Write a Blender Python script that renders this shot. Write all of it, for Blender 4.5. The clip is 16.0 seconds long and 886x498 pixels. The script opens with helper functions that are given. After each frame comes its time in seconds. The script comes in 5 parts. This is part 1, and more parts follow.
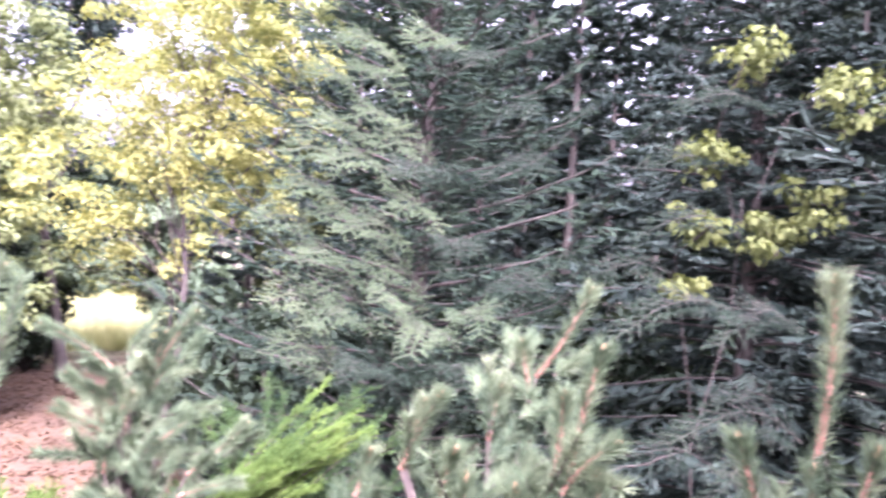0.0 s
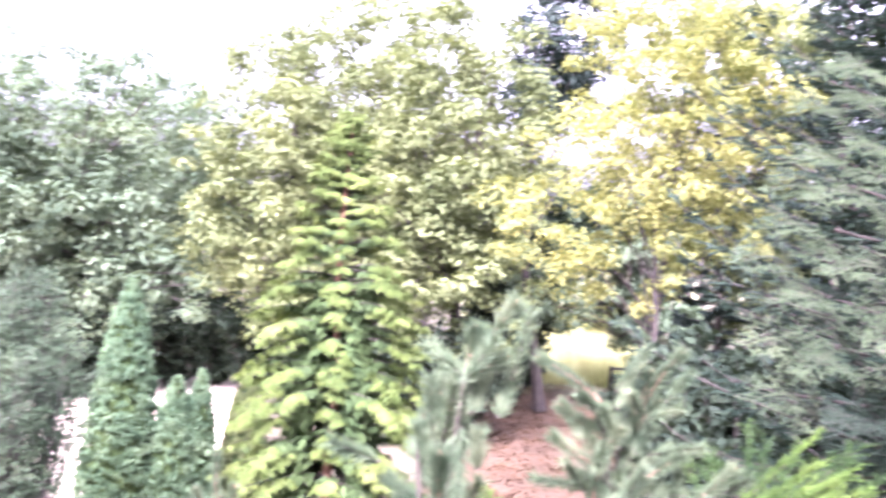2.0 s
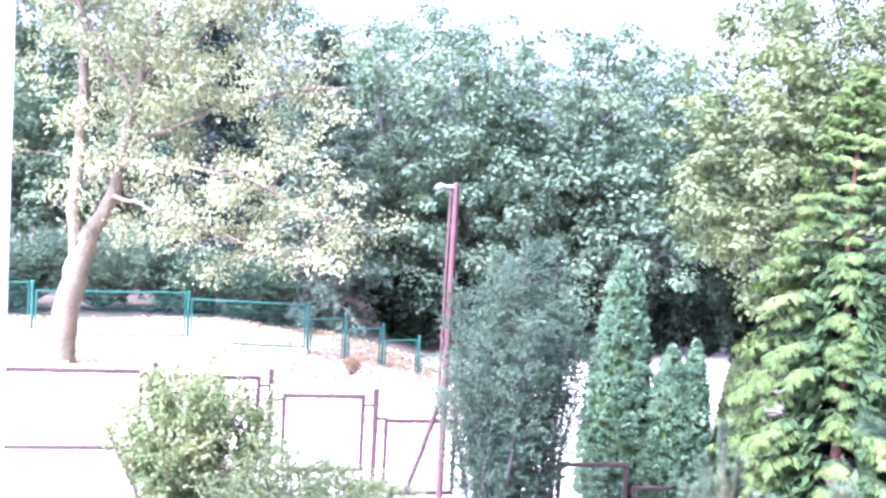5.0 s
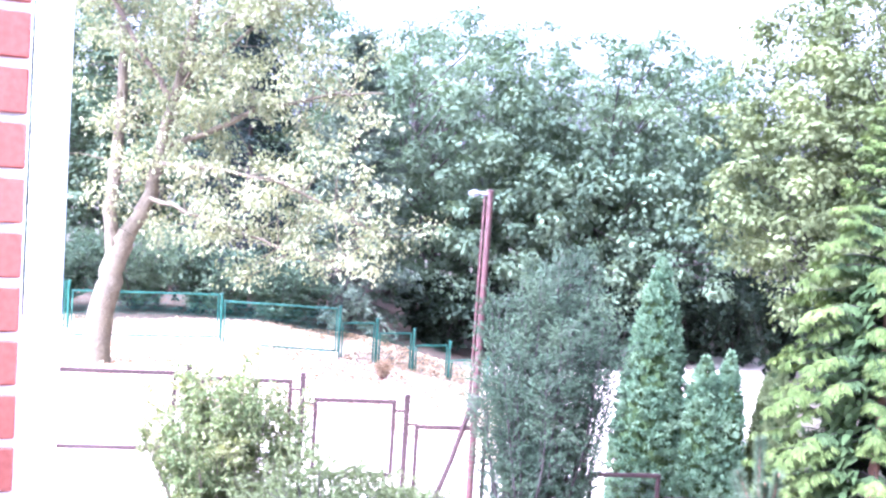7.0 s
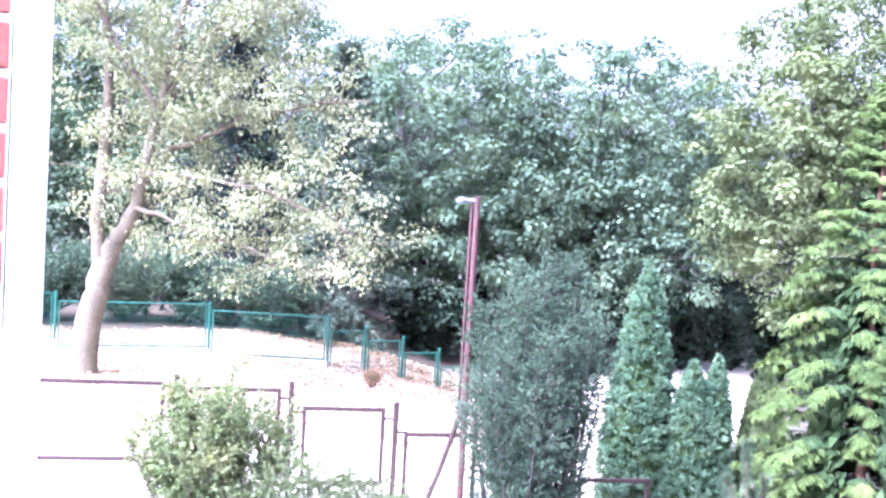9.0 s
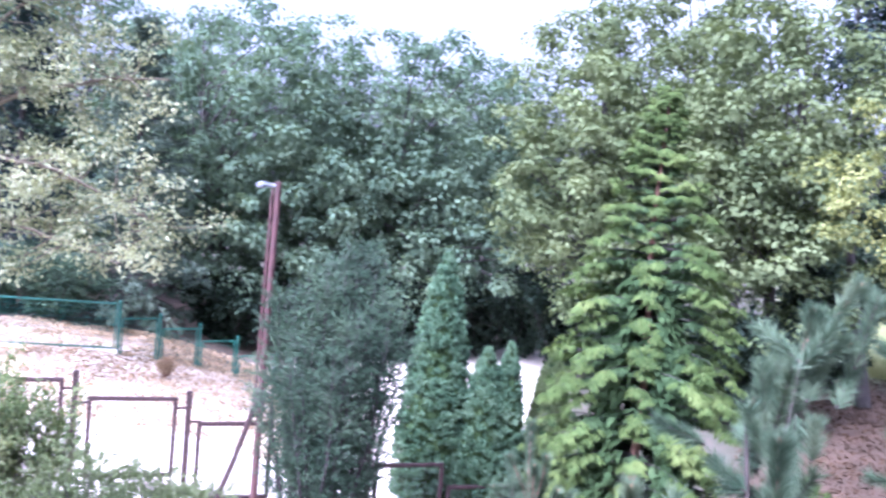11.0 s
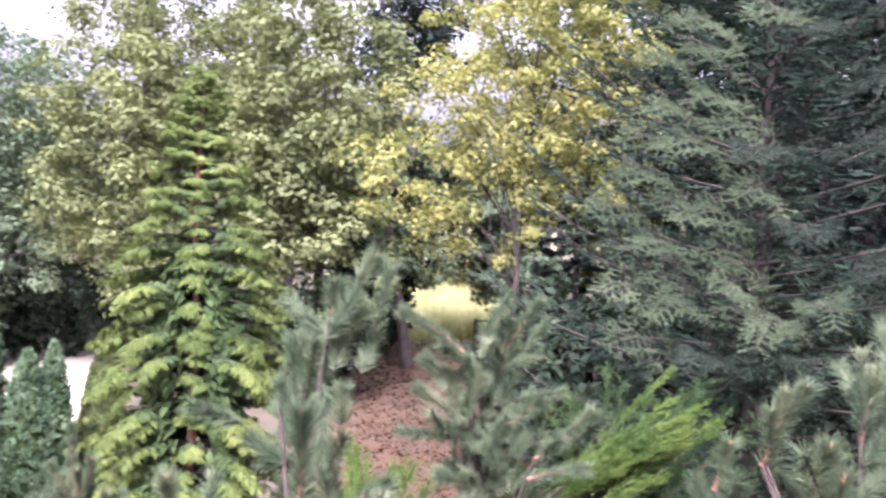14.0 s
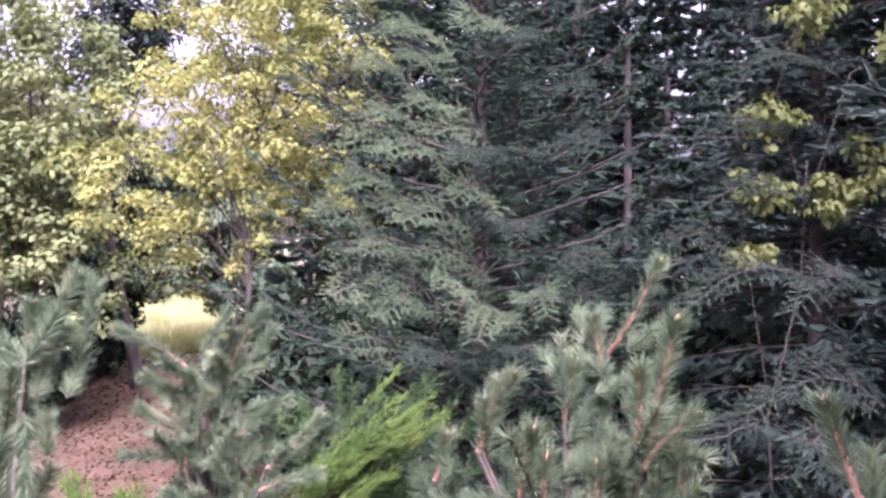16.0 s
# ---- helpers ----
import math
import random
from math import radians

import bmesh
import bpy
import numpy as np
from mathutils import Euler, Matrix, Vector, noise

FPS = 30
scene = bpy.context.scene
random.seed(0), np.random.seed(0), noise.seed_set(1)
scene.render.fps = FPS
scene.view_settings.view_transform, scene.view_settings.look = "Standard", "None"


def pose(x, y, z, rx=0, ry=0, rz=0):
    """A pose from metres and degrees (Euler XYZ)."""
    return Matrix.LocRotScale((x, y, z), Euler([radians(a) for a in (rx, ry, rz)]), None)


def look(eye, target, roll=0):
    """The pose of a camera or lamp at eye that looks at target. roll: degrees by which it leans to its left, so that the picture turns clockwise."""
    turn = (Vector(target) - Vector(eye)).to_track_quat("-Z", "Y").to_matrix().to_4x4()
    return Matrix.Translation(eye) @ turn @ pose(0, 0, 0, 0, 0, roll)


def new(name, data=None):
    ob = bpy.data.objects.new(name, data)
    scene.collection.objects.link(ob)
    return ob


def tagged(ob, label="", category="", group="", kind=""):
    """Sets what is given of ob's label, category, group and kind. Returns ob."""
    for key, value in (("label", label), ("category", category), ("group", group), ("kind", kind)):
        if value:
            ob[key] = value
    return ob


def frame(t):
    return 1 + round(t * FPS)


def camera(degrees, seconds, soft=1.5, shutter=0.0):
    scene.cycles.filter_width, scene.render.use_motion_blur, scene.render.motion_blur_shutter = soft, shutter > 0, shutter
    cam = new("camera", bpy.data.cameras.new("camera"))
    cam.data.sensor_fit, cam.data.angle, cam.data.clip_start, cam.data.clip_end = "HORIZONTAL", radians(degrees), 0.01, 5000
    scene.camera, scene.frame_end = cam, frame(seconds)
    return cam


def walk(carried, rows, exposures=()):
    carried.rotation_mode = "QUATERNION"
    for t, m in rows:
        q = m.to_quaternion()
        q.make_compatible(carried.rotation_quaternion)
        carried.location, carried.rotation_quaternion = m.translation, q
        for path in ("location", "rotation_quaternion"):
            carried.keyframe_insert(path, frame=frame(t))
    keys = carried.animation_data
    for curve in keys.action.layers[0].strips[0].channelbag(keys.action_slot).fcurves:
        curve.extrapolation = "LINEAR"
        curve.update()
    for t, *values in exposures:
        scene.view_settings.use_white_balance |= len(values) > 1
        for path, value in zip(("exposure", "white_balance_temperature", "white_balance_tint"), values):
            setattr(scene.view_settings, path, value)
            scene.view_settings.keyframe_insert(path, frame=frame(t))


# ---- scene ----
cam = camera(49.7, 16.0, soft=2.4, shutter=0.5)

EYE_Z = 4.4


def aim(x, y, z, yaw, pitch, roll):
    """A pose by compass bearing, height angle and lean, in degrees."""
    a, e = radians(yaw), radians(pitch)
    way = Vector((math.sin(a) * math.cos(e), math.cos(a) * math.cos(e), math.sin(e)))
    return look((x, y, z), Vector((x, y, z)) + way, roll)


PATH = (
    (0.0, 0.136, -0.047, 4.412, 44.58, -0.3, 3.5),
    (0.5, 0.138, -0.018, 4.404, 38.32, -0.54, 3.23),
    (1.0, 0.113, -0.008, 4.407, 32.81, -0.4, 2.86),
    (1.5, 0.073, -0.015, 4.407, 26.31, -0.17, 3.31),
    (2.0, 0.036, -0.008, 4.408, 17.13, 0.32, 3.94),
    (2.5, 0.006, 0.015, 4.396, 10.55, -0.74, 3.79),
    (3.0, -0.024, 0.007, 4.395, 5.32, -1.06, 3.76),
    (3.5, -0.053, -0.008, 4.391, -0.0, -2.16, 3.49),
    (4.0, -0.054, 0.005, 4.386, -3.98, -3.11, 2.99),
    (4.5, -0.091, -0.006, 4.409, -8.57, -2.85, 3.17),
    (5.0, -0.092, -0.012, 4.395, -11.22, -3.2, 2.98),
    (5.2, -0.092, -0.012, 4.392, -11.8, -3.22, 2.98),
    (7.3, -0.131, -0.003, 4.421, -13.17, -2.86, 3.67),
    (7.5, -0.124, -0.011, 4.42, -13.23, -2.57, 3.67),
    (8.0, -0.122, -0.012, 4.421, -13.19, -2.48, 3.6),
    (8.2, -0.121, -0.013, 4.42, -13.11, -2.5, 3.41),
    (10.3, -0.071, -0.011, 4.407, -7.26, -2.4, 4.03),
    (10.5, -0.062, -0.004, 4.401, -5.57, -2.36, 4.24),
    (11.0, -0.047, 0.002, 4.389, -0.77, -2.37, 4.82),
    (11.5, -0.035, 0.002, 4.392, 3.26, -2.47, 4.25),
    (12.0, -0.006, 0.016, 4.39, 7.58, -2.31, 3.75),
    (12.5, 0.018, 0.021, 4.39, 12.91, -2.07, 3.23),
    (13.0, 0.036, 0.021, 4.391, 17.87, -2.05, 2.74),
    (13.5, 0.05, 0.015, 4.394, 21.87, -1.8, 2.25),
    (14.0, 0.066, 0.016, 4.392, 25.4, -1.76, 2.31),
    (14.5, 0.087, 0.01, 4.392, 29.73, -2.0, 1.86),
    (15.0, 0.107, -0.001, 4.391, 34.8, -1.7, 1.86),
    (15.5, 0.116, -0.007, 4.392, 38.84, -1.41, 1.38),
    (16.0, 0.13, -0.022, 4.395, 41.13, -1.19, -0.18),
)
walk(cam, [(r[0], aim(*r[1:])) for r in PATH],
     exposures=((0.0, 2.89, 5800, 49), (1.5, 2.94, 5900, 51), (2.5, 2.82, 5500, 41), (3.5, 2.67, 5120, 38), (5.0, 2.67, 4920, 38), (8.2, 2.67, 4920, 38),
                (10.5, 1.79, 4750, 36), (12.0, 1.72, 5050, 37), (13.5, 1.82, 5670, 40), (14.5, 1.82, 5970, 43), (16.0, 1.87, 5820, 52)))

# ---- world and sun ----
SUN_BEARING, SUN_HEIGHT = -146.0, 47.0
world = bpy.data.worlds.new("sky")
scene.world = world
world.use_nodes = True
wn = world.node_tree
sky = wn.nodes.new("ShaderNodeTexSky")
sky.sky_type, sky.sun_disc = "NISHITA", False
sky.sun_elevation, sky.sun_rotation = radians(SUN_HEIGHT), radians(SUN_BEARING)
sky.dust_density, sky.air_density = 10.0, 1.0
haze = wn.nodes.new("ShaderNodeHueSaturation")
haze.inputs["Saturation"].default_value = 0.2
haze.inputs["Value"].default_value = 1.6
wn.links.new(sky.outputs[0], haze.inputs["Color"])
wn.links.new(haze.outputs[0], wn.nodes["Background"].inputs[0])
wn.nodes["Background"].inputs[1].default_value = 0.15
sun = new("sun", bpy.data.lights.new("sun", "SUN"))
sun.data.energy, sun.data.angle, sun.data.color = 2.0, radians(3.0), (1.0, 0.95, 0.87)
_a, _e = radians(SUN_BEARING), radians(SUN_HEIGHT)
sun.matrix_world = look((0, 0, 30), Vector((0, 0, 30)) - Vector((math.sin(_a) * math.cos(_e), math.cos(_a) * math.cos(_e), math.sin(_e))))


# ---- materials ----
def node_mat(name):
    m = bpy.data.materials.new(name)
    m.use_nodes = True
    return m, m.node_tree, m.node_tree.nodes["Principled BSDF"]


def ramp(nt, fac, stops):
    r = nt.nodes.new("ShaderNodeValToRGB")
    while len(r.color_ramp.elements) < len(stops):
        r.color_ramp.elements.new(0.5)
    for el, (p, c) in zip(r.color_ramp.elements, stops):
        el.position, el.color = p, (*c, 1)
    nt.links.new(fac, r.inputs[0])
    return r.outputs[0]


def noise_tex(nt, scale, detail=4, coords="Object"):
    tc = nt.nodes.new("ShaderNodeTexCoord")
    n = nt.nodes.new("ShaderNodeTexNoise")
    n.inputs["Scale"].default_value, n.inputs["Detail"].default_value = scale, detail
    nt.links.new(tc.outputs[coords], n.inputs["Vector"])
    return n.outputs["Fac"]


def mixed(nt, fac, a, b, mode="MIX"):
    m = nt.nodes.new("ShaderNodeMix")
    m.data_type, m.blend_type = "RGBA", mode
    for sock, v in ((m.inputs[0], fac), (m.inputs[6], a), (m.inputs[7], b)):
        if isinstance(v, (int, float)):
            sock.default_value = v
        elif isinstance(v, tuple):
            sock.default_value = (*v, 1)
        else:
            nt.links.new(v, sock)
    return m.outputs[2]


def bump(nt, bsdf, height, strength, distance):
    b = nt.nodes.new("ShaderNodeBump")
    b.inputs["Strength"].default_value, b.inputs["Distance"].default_value = strength, distance
    nt.links.new(height, b.inputs["Height"])
    nt.links.new(b.outputs[0], bsdf.inputs["Normal"])


def leaf_mat(name, dark, mid, light, clear=0.35, rough=0.62, patch=1.2):
    """Foliage: each leaf has its own shade, drifting from branch to branch; light shows through."""
    m, nt, p = node_mat(name)
    geo = nt.nodes.new("ShaderNodeNewGeometry")
    single = ramp(nt, geo.outputs["Random Per Island"], ((0.0, dark), (0.5, mid), (1.0, light)))
    drift = ramp(nt, noise_tex(nt, patch, 2), ((0.35, dark), (0.55, mid), (0.72, light)))
    col = mixed(nt, 0.65, single, drift)
    nt.links.new(col, p.inputs["Base Color"])
    p.inputs["Roughness"].default_value = rough
    p.inputs["Specular IOR Level"].default_value = 0.08
    tr = nt.nodes.new("ShaderNodeBsdfTranslucent")
    nt.links.new(mixed(nt, 1.0, col, (1.0, 1.0, 0.6), "MULTIPLY"), tr.inputs[0])
    mx = nt.nodes.new("ShaderNodeMixShader")
    mx.inputs[0].default_value = clear
    nt.links.new(p.outputs[0], mx.inputs[1])
    nt.links.new(tr.outputs[0], mx.inputs[2])
    nt.links.new(mx.outputs[0], nt.nodes["Material Output"].inputs[0])
    return m


def rough_mat(name, a, b, scale, rough=0.85, fine=8.0, relief=0.4, depth=0.01, c=None, metal=0.0):
    """A weathered surface: broad stains of two colours, fine grain and relief."""
    m, nt, p = node_mat(name)
    broad = ramp(nt, noise_tex(nt, scale, 5), ((0.35, a), (0.65, b)))
    grain = noise_tex(nt, scale * fine, 6)
    col = mixed(nt, 0.35, broad, ramp(nt, grain, ((0.3, a), (0.7, c or b))))
    nt.links.new(col, p.inputs["Base Color"])
    p.inputs["Roughness"].default_value, p.inputs["Metallic"].default_value = rough, metal
    bump(nt, p, grain, relief, depth)
    return m


BARK = rough_mat("grey_brown_bark", (0.10, 0.075, 0.055), (0.22, 0.17, 0.13), 3.0, relief=0.8, depth=0.03)
PALE_BARK = rough_mat("pale_bark", (0.07, 0.057, 0.034), (0.14, 0.115, 0.068), 2.5, relief=0.9, depth=0.05)
DARK_BARK = rough_mat("dark_bark", (0.022, 0.018, 0.016), (0.055, 0.044, 0.036), 4.0, relief=0.7, depth=0.03)
RED_BARK = rough_mat("red_brown_bark", (0.13, 0.06, 0.04), (0.24, 0.12, 0.08), 6.0, relief=0.6, depth=0.01)
SHOOT_BARK = rough_mat("orange_shoot_bark", (0.12, 0.066, 0.044), (0.25, 0.14, 0.095), 30.0, relief=0.7, depth=0.004)
TWIG_BARK = rough_mat("dark_twig_bark", (0.03, 0.023, 0.02), (0.075, 0.055, 0.043), 25.0, relief=0.6, depth=0.004)
BUD = rough_mat("orange_bud_scale", (0.20, 0.11, 0.055), (0.36, 0.23, 0.12), 60.0, relief=0.6, depth=0.003)
# Blue and brightness lifted, so haze over the wood sits in the leaf colour.
OAK_LEAF = leaf_mat("oak_leaf_green", (0.06, 0.096, 0.06), (0.108, 0.154, 0.094), (0.16, 0.208, 0.122), patch=0.35)
OLIVE_LEAF = leaf_mat("olive_leaf", (0.072, 0.098, 0.042), (0.124, 0.152, 0.066), (0.176, 0.205, 0.092), patch=0.4)
DEEP_JUNIPER = leaf_mat("deep_juniper_needle", (0.018, 0.04, 0.015), (0.038, 0.072, 0.024), (0.075, 0.12, 0.04), clear=0.25, patch=3.0)
MAPLE_LEAF = leaf_mat("yellowing_maple_leaf", (0.115, 0.138, 0.045), (0.235, 0.252, 0.088), (0.36, 0.358, 0.13), clear=0.45, patch=0.7)
PALE_LEAF = leaf_mat("pale_grey_green_leaf", (0.125, 0.145, 0.08), (0.25, 0.268, 0.155), (0.42, 0.425, 0.26), clear=0.4, patch=0.6)
# Near-black leaf: the shade inside the wood is put into the colour.
SHADED_LEAF = leaf_mat("shaded_wood_leaf", (0.012, 0.02, 0.013), (0.024, 0.038, 0.024), (0.045, 0.066, 0.036), clear=0.25, patch=0.25)
# Fresh outer needles; the lit left side is put into this lighter green too.
LIT_FRESH_SPRUCE = leaf_mat("lit_fresh_spruce_needle", (0.045, 0.075, 0.042), (0.095, 0.14, 0.078), (0.165, 0.215, 0.12), clear=0.2, patch=1.2)
# Spruce needles darkened so that interior shade is part of their colour.
SHADED_SPRUCE = leaf_mat("shaded_spruce_needle", (0.012, 0.025, 0.018), (0.027, 0.046, 0.031), (0.052, 0.077, 0.05), clear=0.15, patch=1.2)
# Dark needles; on the right-hand trees they also hold the shade there.
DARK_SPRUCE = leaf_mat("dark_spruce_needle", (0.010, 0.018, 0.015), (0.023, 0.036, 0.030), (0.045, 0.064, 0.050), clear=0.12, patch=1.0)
# Paler and greyer than the near spruces: distance haze is in the colour.
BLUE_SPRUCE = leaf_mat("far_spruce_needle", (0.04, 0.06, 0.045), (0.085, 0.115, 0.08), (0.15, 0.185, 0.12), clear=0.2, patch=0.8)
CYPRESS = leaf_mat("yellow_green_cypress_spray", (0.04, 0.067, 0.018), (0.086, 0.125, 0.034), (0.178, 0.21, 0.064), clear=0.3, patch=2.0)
# Inner sprays: the shade inside a crown is put into this darker green.
SHADED_SPRAY = leaf_mat("shaded_inner_spray", (0.02, 0.038, 0.015), (0.045, 0.075, 0.026), (0.085, 0.125, 0.046), clear=0.2, patch=2.0)
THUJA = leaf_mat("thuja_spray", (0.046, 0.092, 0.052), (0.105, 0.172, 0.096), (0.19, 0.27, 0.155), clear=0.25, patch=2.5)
YEW = leaf_mat("yew_needle", (0.026, 0.048, 0.03), (0.058, 0.094, 0.054), (0.118, 0.162, 0.09), clear=0.15, patch=1.5)
JUNIPER = leaf_mat("bright_juniper_needle", (0.032, 0.066, 0.018), (0.075, 0.13, 0.03), (0.17, 0.235, 0.065), clear=0.3, patch=3.0)
PINE = leaf_mat("blue_green_pine_needle", (0.034, 0.06, 0.035), (0.086, 0.124, 0.07), (0.20, 0.238, 0.142), clear=0.15, rough=0.4, patch=5.0)
SHRUB_LEAF = leaf_mat("variegated_shrub_leaf", (0.06, 0.1, 0.038), (0.16, 0.2, 0.085), (0.4, 0.4, 0.2), clear=0.4, patch=2.0)
MEADOW = leaf_mat("sunny_meadow_grass", (0.24, 0.27, 0.11), (0.38, 0.39, 0.20), (0.52, 0.51, 0.29), clear=0.4, patch=0.5)
GOLD_TWIG_LEAF = leaf_mat("yellow_green_twig_leaf", (0.065, 0.085, 0.03), (0.125, 0.15, 0.055), (0.20, 0.22, 0.085), clear=0.4, patch=1.5)
# Brown litter, made darker still to hold the shade over the path.
DRY = leaf_mat("dry_brown_litter", (0.034, 0.02, 0.011), (0.068, 0.04, 0.021), (0.13, 0.08, 0.043), clear=0.1, patch=0.8)
PALE_LITTER = leaf_mat("bleached_litter", (0.24, 0.16, 0.085), (0.40, 0.285, 0.17), (0.56, 0.44, 0.30), clear=0.1, patch=0.6)
RUST = rough_mat("red_brown_fence_paint", (0.017, 0.008, 0.007), (0.034, 0.013, 0.012), 9.0, rough=0.85, relief=0.4, depth=0.003, c=(0.055, 0.025, 0.018))
POLE_RED = rough_mat("dull_red_pole_paint", (0.03, 0.009, 0.009), (0.058, 0.018, 0.017), 7.0, rough=0.6, relief=0.4, depth=0.003, c=(0.10, 0.045, 0.032))
GREEN_PAINT = rough_mat("green_fence_paint", (0.006, 0.062, 0.042), (0.013, 0.10, 0.068), 5.0, rough=0.45, relief=0.15, depth=0.002)
WIRE = rough_mat("dull_wire", (0.10, 0.12, 0.11), (0.22, 0.24, 0.22), 20.0, rough=0.5, relief=0.1, depth=0.001, metal=0.6)
CONCRETE = rough_mat("pale_concrete", (0.42, 0.40, 0.36), (0.60, 0.57, 0.52), 2.0, relief=0.4, depth=0.006)
WHITE_PAINT = rough_mat("white_painted_render", (0.76, 0.75, 0.72), (0.84, 0.83, 0.80), 3.0, rough=0.7, fine=20, relief=0.25, depth=0.002)
MORTAR = rough_mat("white_mortar", (0.68, 0.66, 0.62), (0.80, 0.78, 0.74), 12.0, relief=0.5, depth=0.003)
PLASTIC = rough_mat("grey_lamp_metal", (0.08, 0.085, 0.10), (0.13, 0.135, 0.15), 15.0, rough=0.4, relief=0.1, depth=0.001)


def brick_mat():
    m, nt, p = node_mat("red_brick")
    info = nt.nodes.new("ShaderNodeObjectInfo")
    base = ramp(nt, info.outputs["Random"], ((0.0, (0.23, 0.055, 0.036)), (0.5, (0.29, 0.075, 0.048)), (1.0, (0.34, 0.10, 0.066))))
    grain = noise_tex(nt, 90.0, 6)
    nt.links.new(mixed(nt, 0.25, base, ramp(nt, grain, ((0.3, (0.17, 0.04, 0.027)), (0.7, (0.4, 0.15, 0.105))))), p.inputs["Base Color"])
    p.inputs["Roughness"].default_value = 0.65
    bump(nt, p, grain, 0.4, 0.003)
    return m


BRICK = brick_mat()


def ground_mat():
    """Sandy yard, brown needle litter under the trees and rough grass, laid out by three masks of the ground mesh."""
    m, nt, p = node_mat("garden_ground")

    def mask(name):
        a = nt.nodes.new("ShaderNodeAttribute")
        a.attribute_name = name
        return a.outputs["Fac"]

    fine, mid = noise_tex(nt, 14.0, 8), noise_tex(nt, 1.3, 6)
    soil = mixed(nt, 0.5, ramp(nt, fine, ((0.3, (0.03, 0.025, 0.018)), (0.7, (0.08, 0.062, 0.042)))), ramp(nt, mid, ((0.4, (0.06, 0.07, 0.03)), (0.6, (0.11, 0.09, 0.06)))))
    sand = mixed(nt, 0.5, ramp(nt, fine, ((0.3, (0.46, 0.37, 0.28)), (0.7, (0.66, 0.58, 0.48)))), ramp(nt, mid, ((0.4, (0.48, 0.39, 0.30)), (0.65, (0.68, 0.61, 0.53)))))
    # Litter brown also includes the path's shade as a darker tone.
    litter = mixed(nt, 0.5, ramp(nt, fine, ((0.3, (0.04, 0.024, 0.013)), (0.7, (0.10, 0.06, 0.032)))), ramp(nt, mid, ((0.4, (0.048, 0.029, 0.016)), (0.65, (0.092, 0.055, 0.03)))))
    grass = mixed(nt, 0.5, ramp(nt, fine, ((0.3, (0.16, 0.19, 0.08)), (0.7, (0.34, 0.35, 0.17)))), ramp(nt, mid, ((0.4, (0.24, 0.27, 0.10)), (0.65, (0.42, 0.41, 0.20)))))
    col = mixed(nt, mask("yard"), soil, sand)
    col = mixed(nt, mask("litter"), col, litter)
    col = mixed(nt, mask("meadow"), col, grass)
    nt.links.new(col, p.inputs["Base Color"])
    p.inputs["Roughness"].default_value = 0.95
    bump(nt, p, fine, 0.6, 0.03)
    return m


GROUND = ground_mat()


# ---- building blocks ----
def unit(a):
    return a / np.maximum(np.linalg.norm(a, axis=-1, keepdims=True), 1e-9)


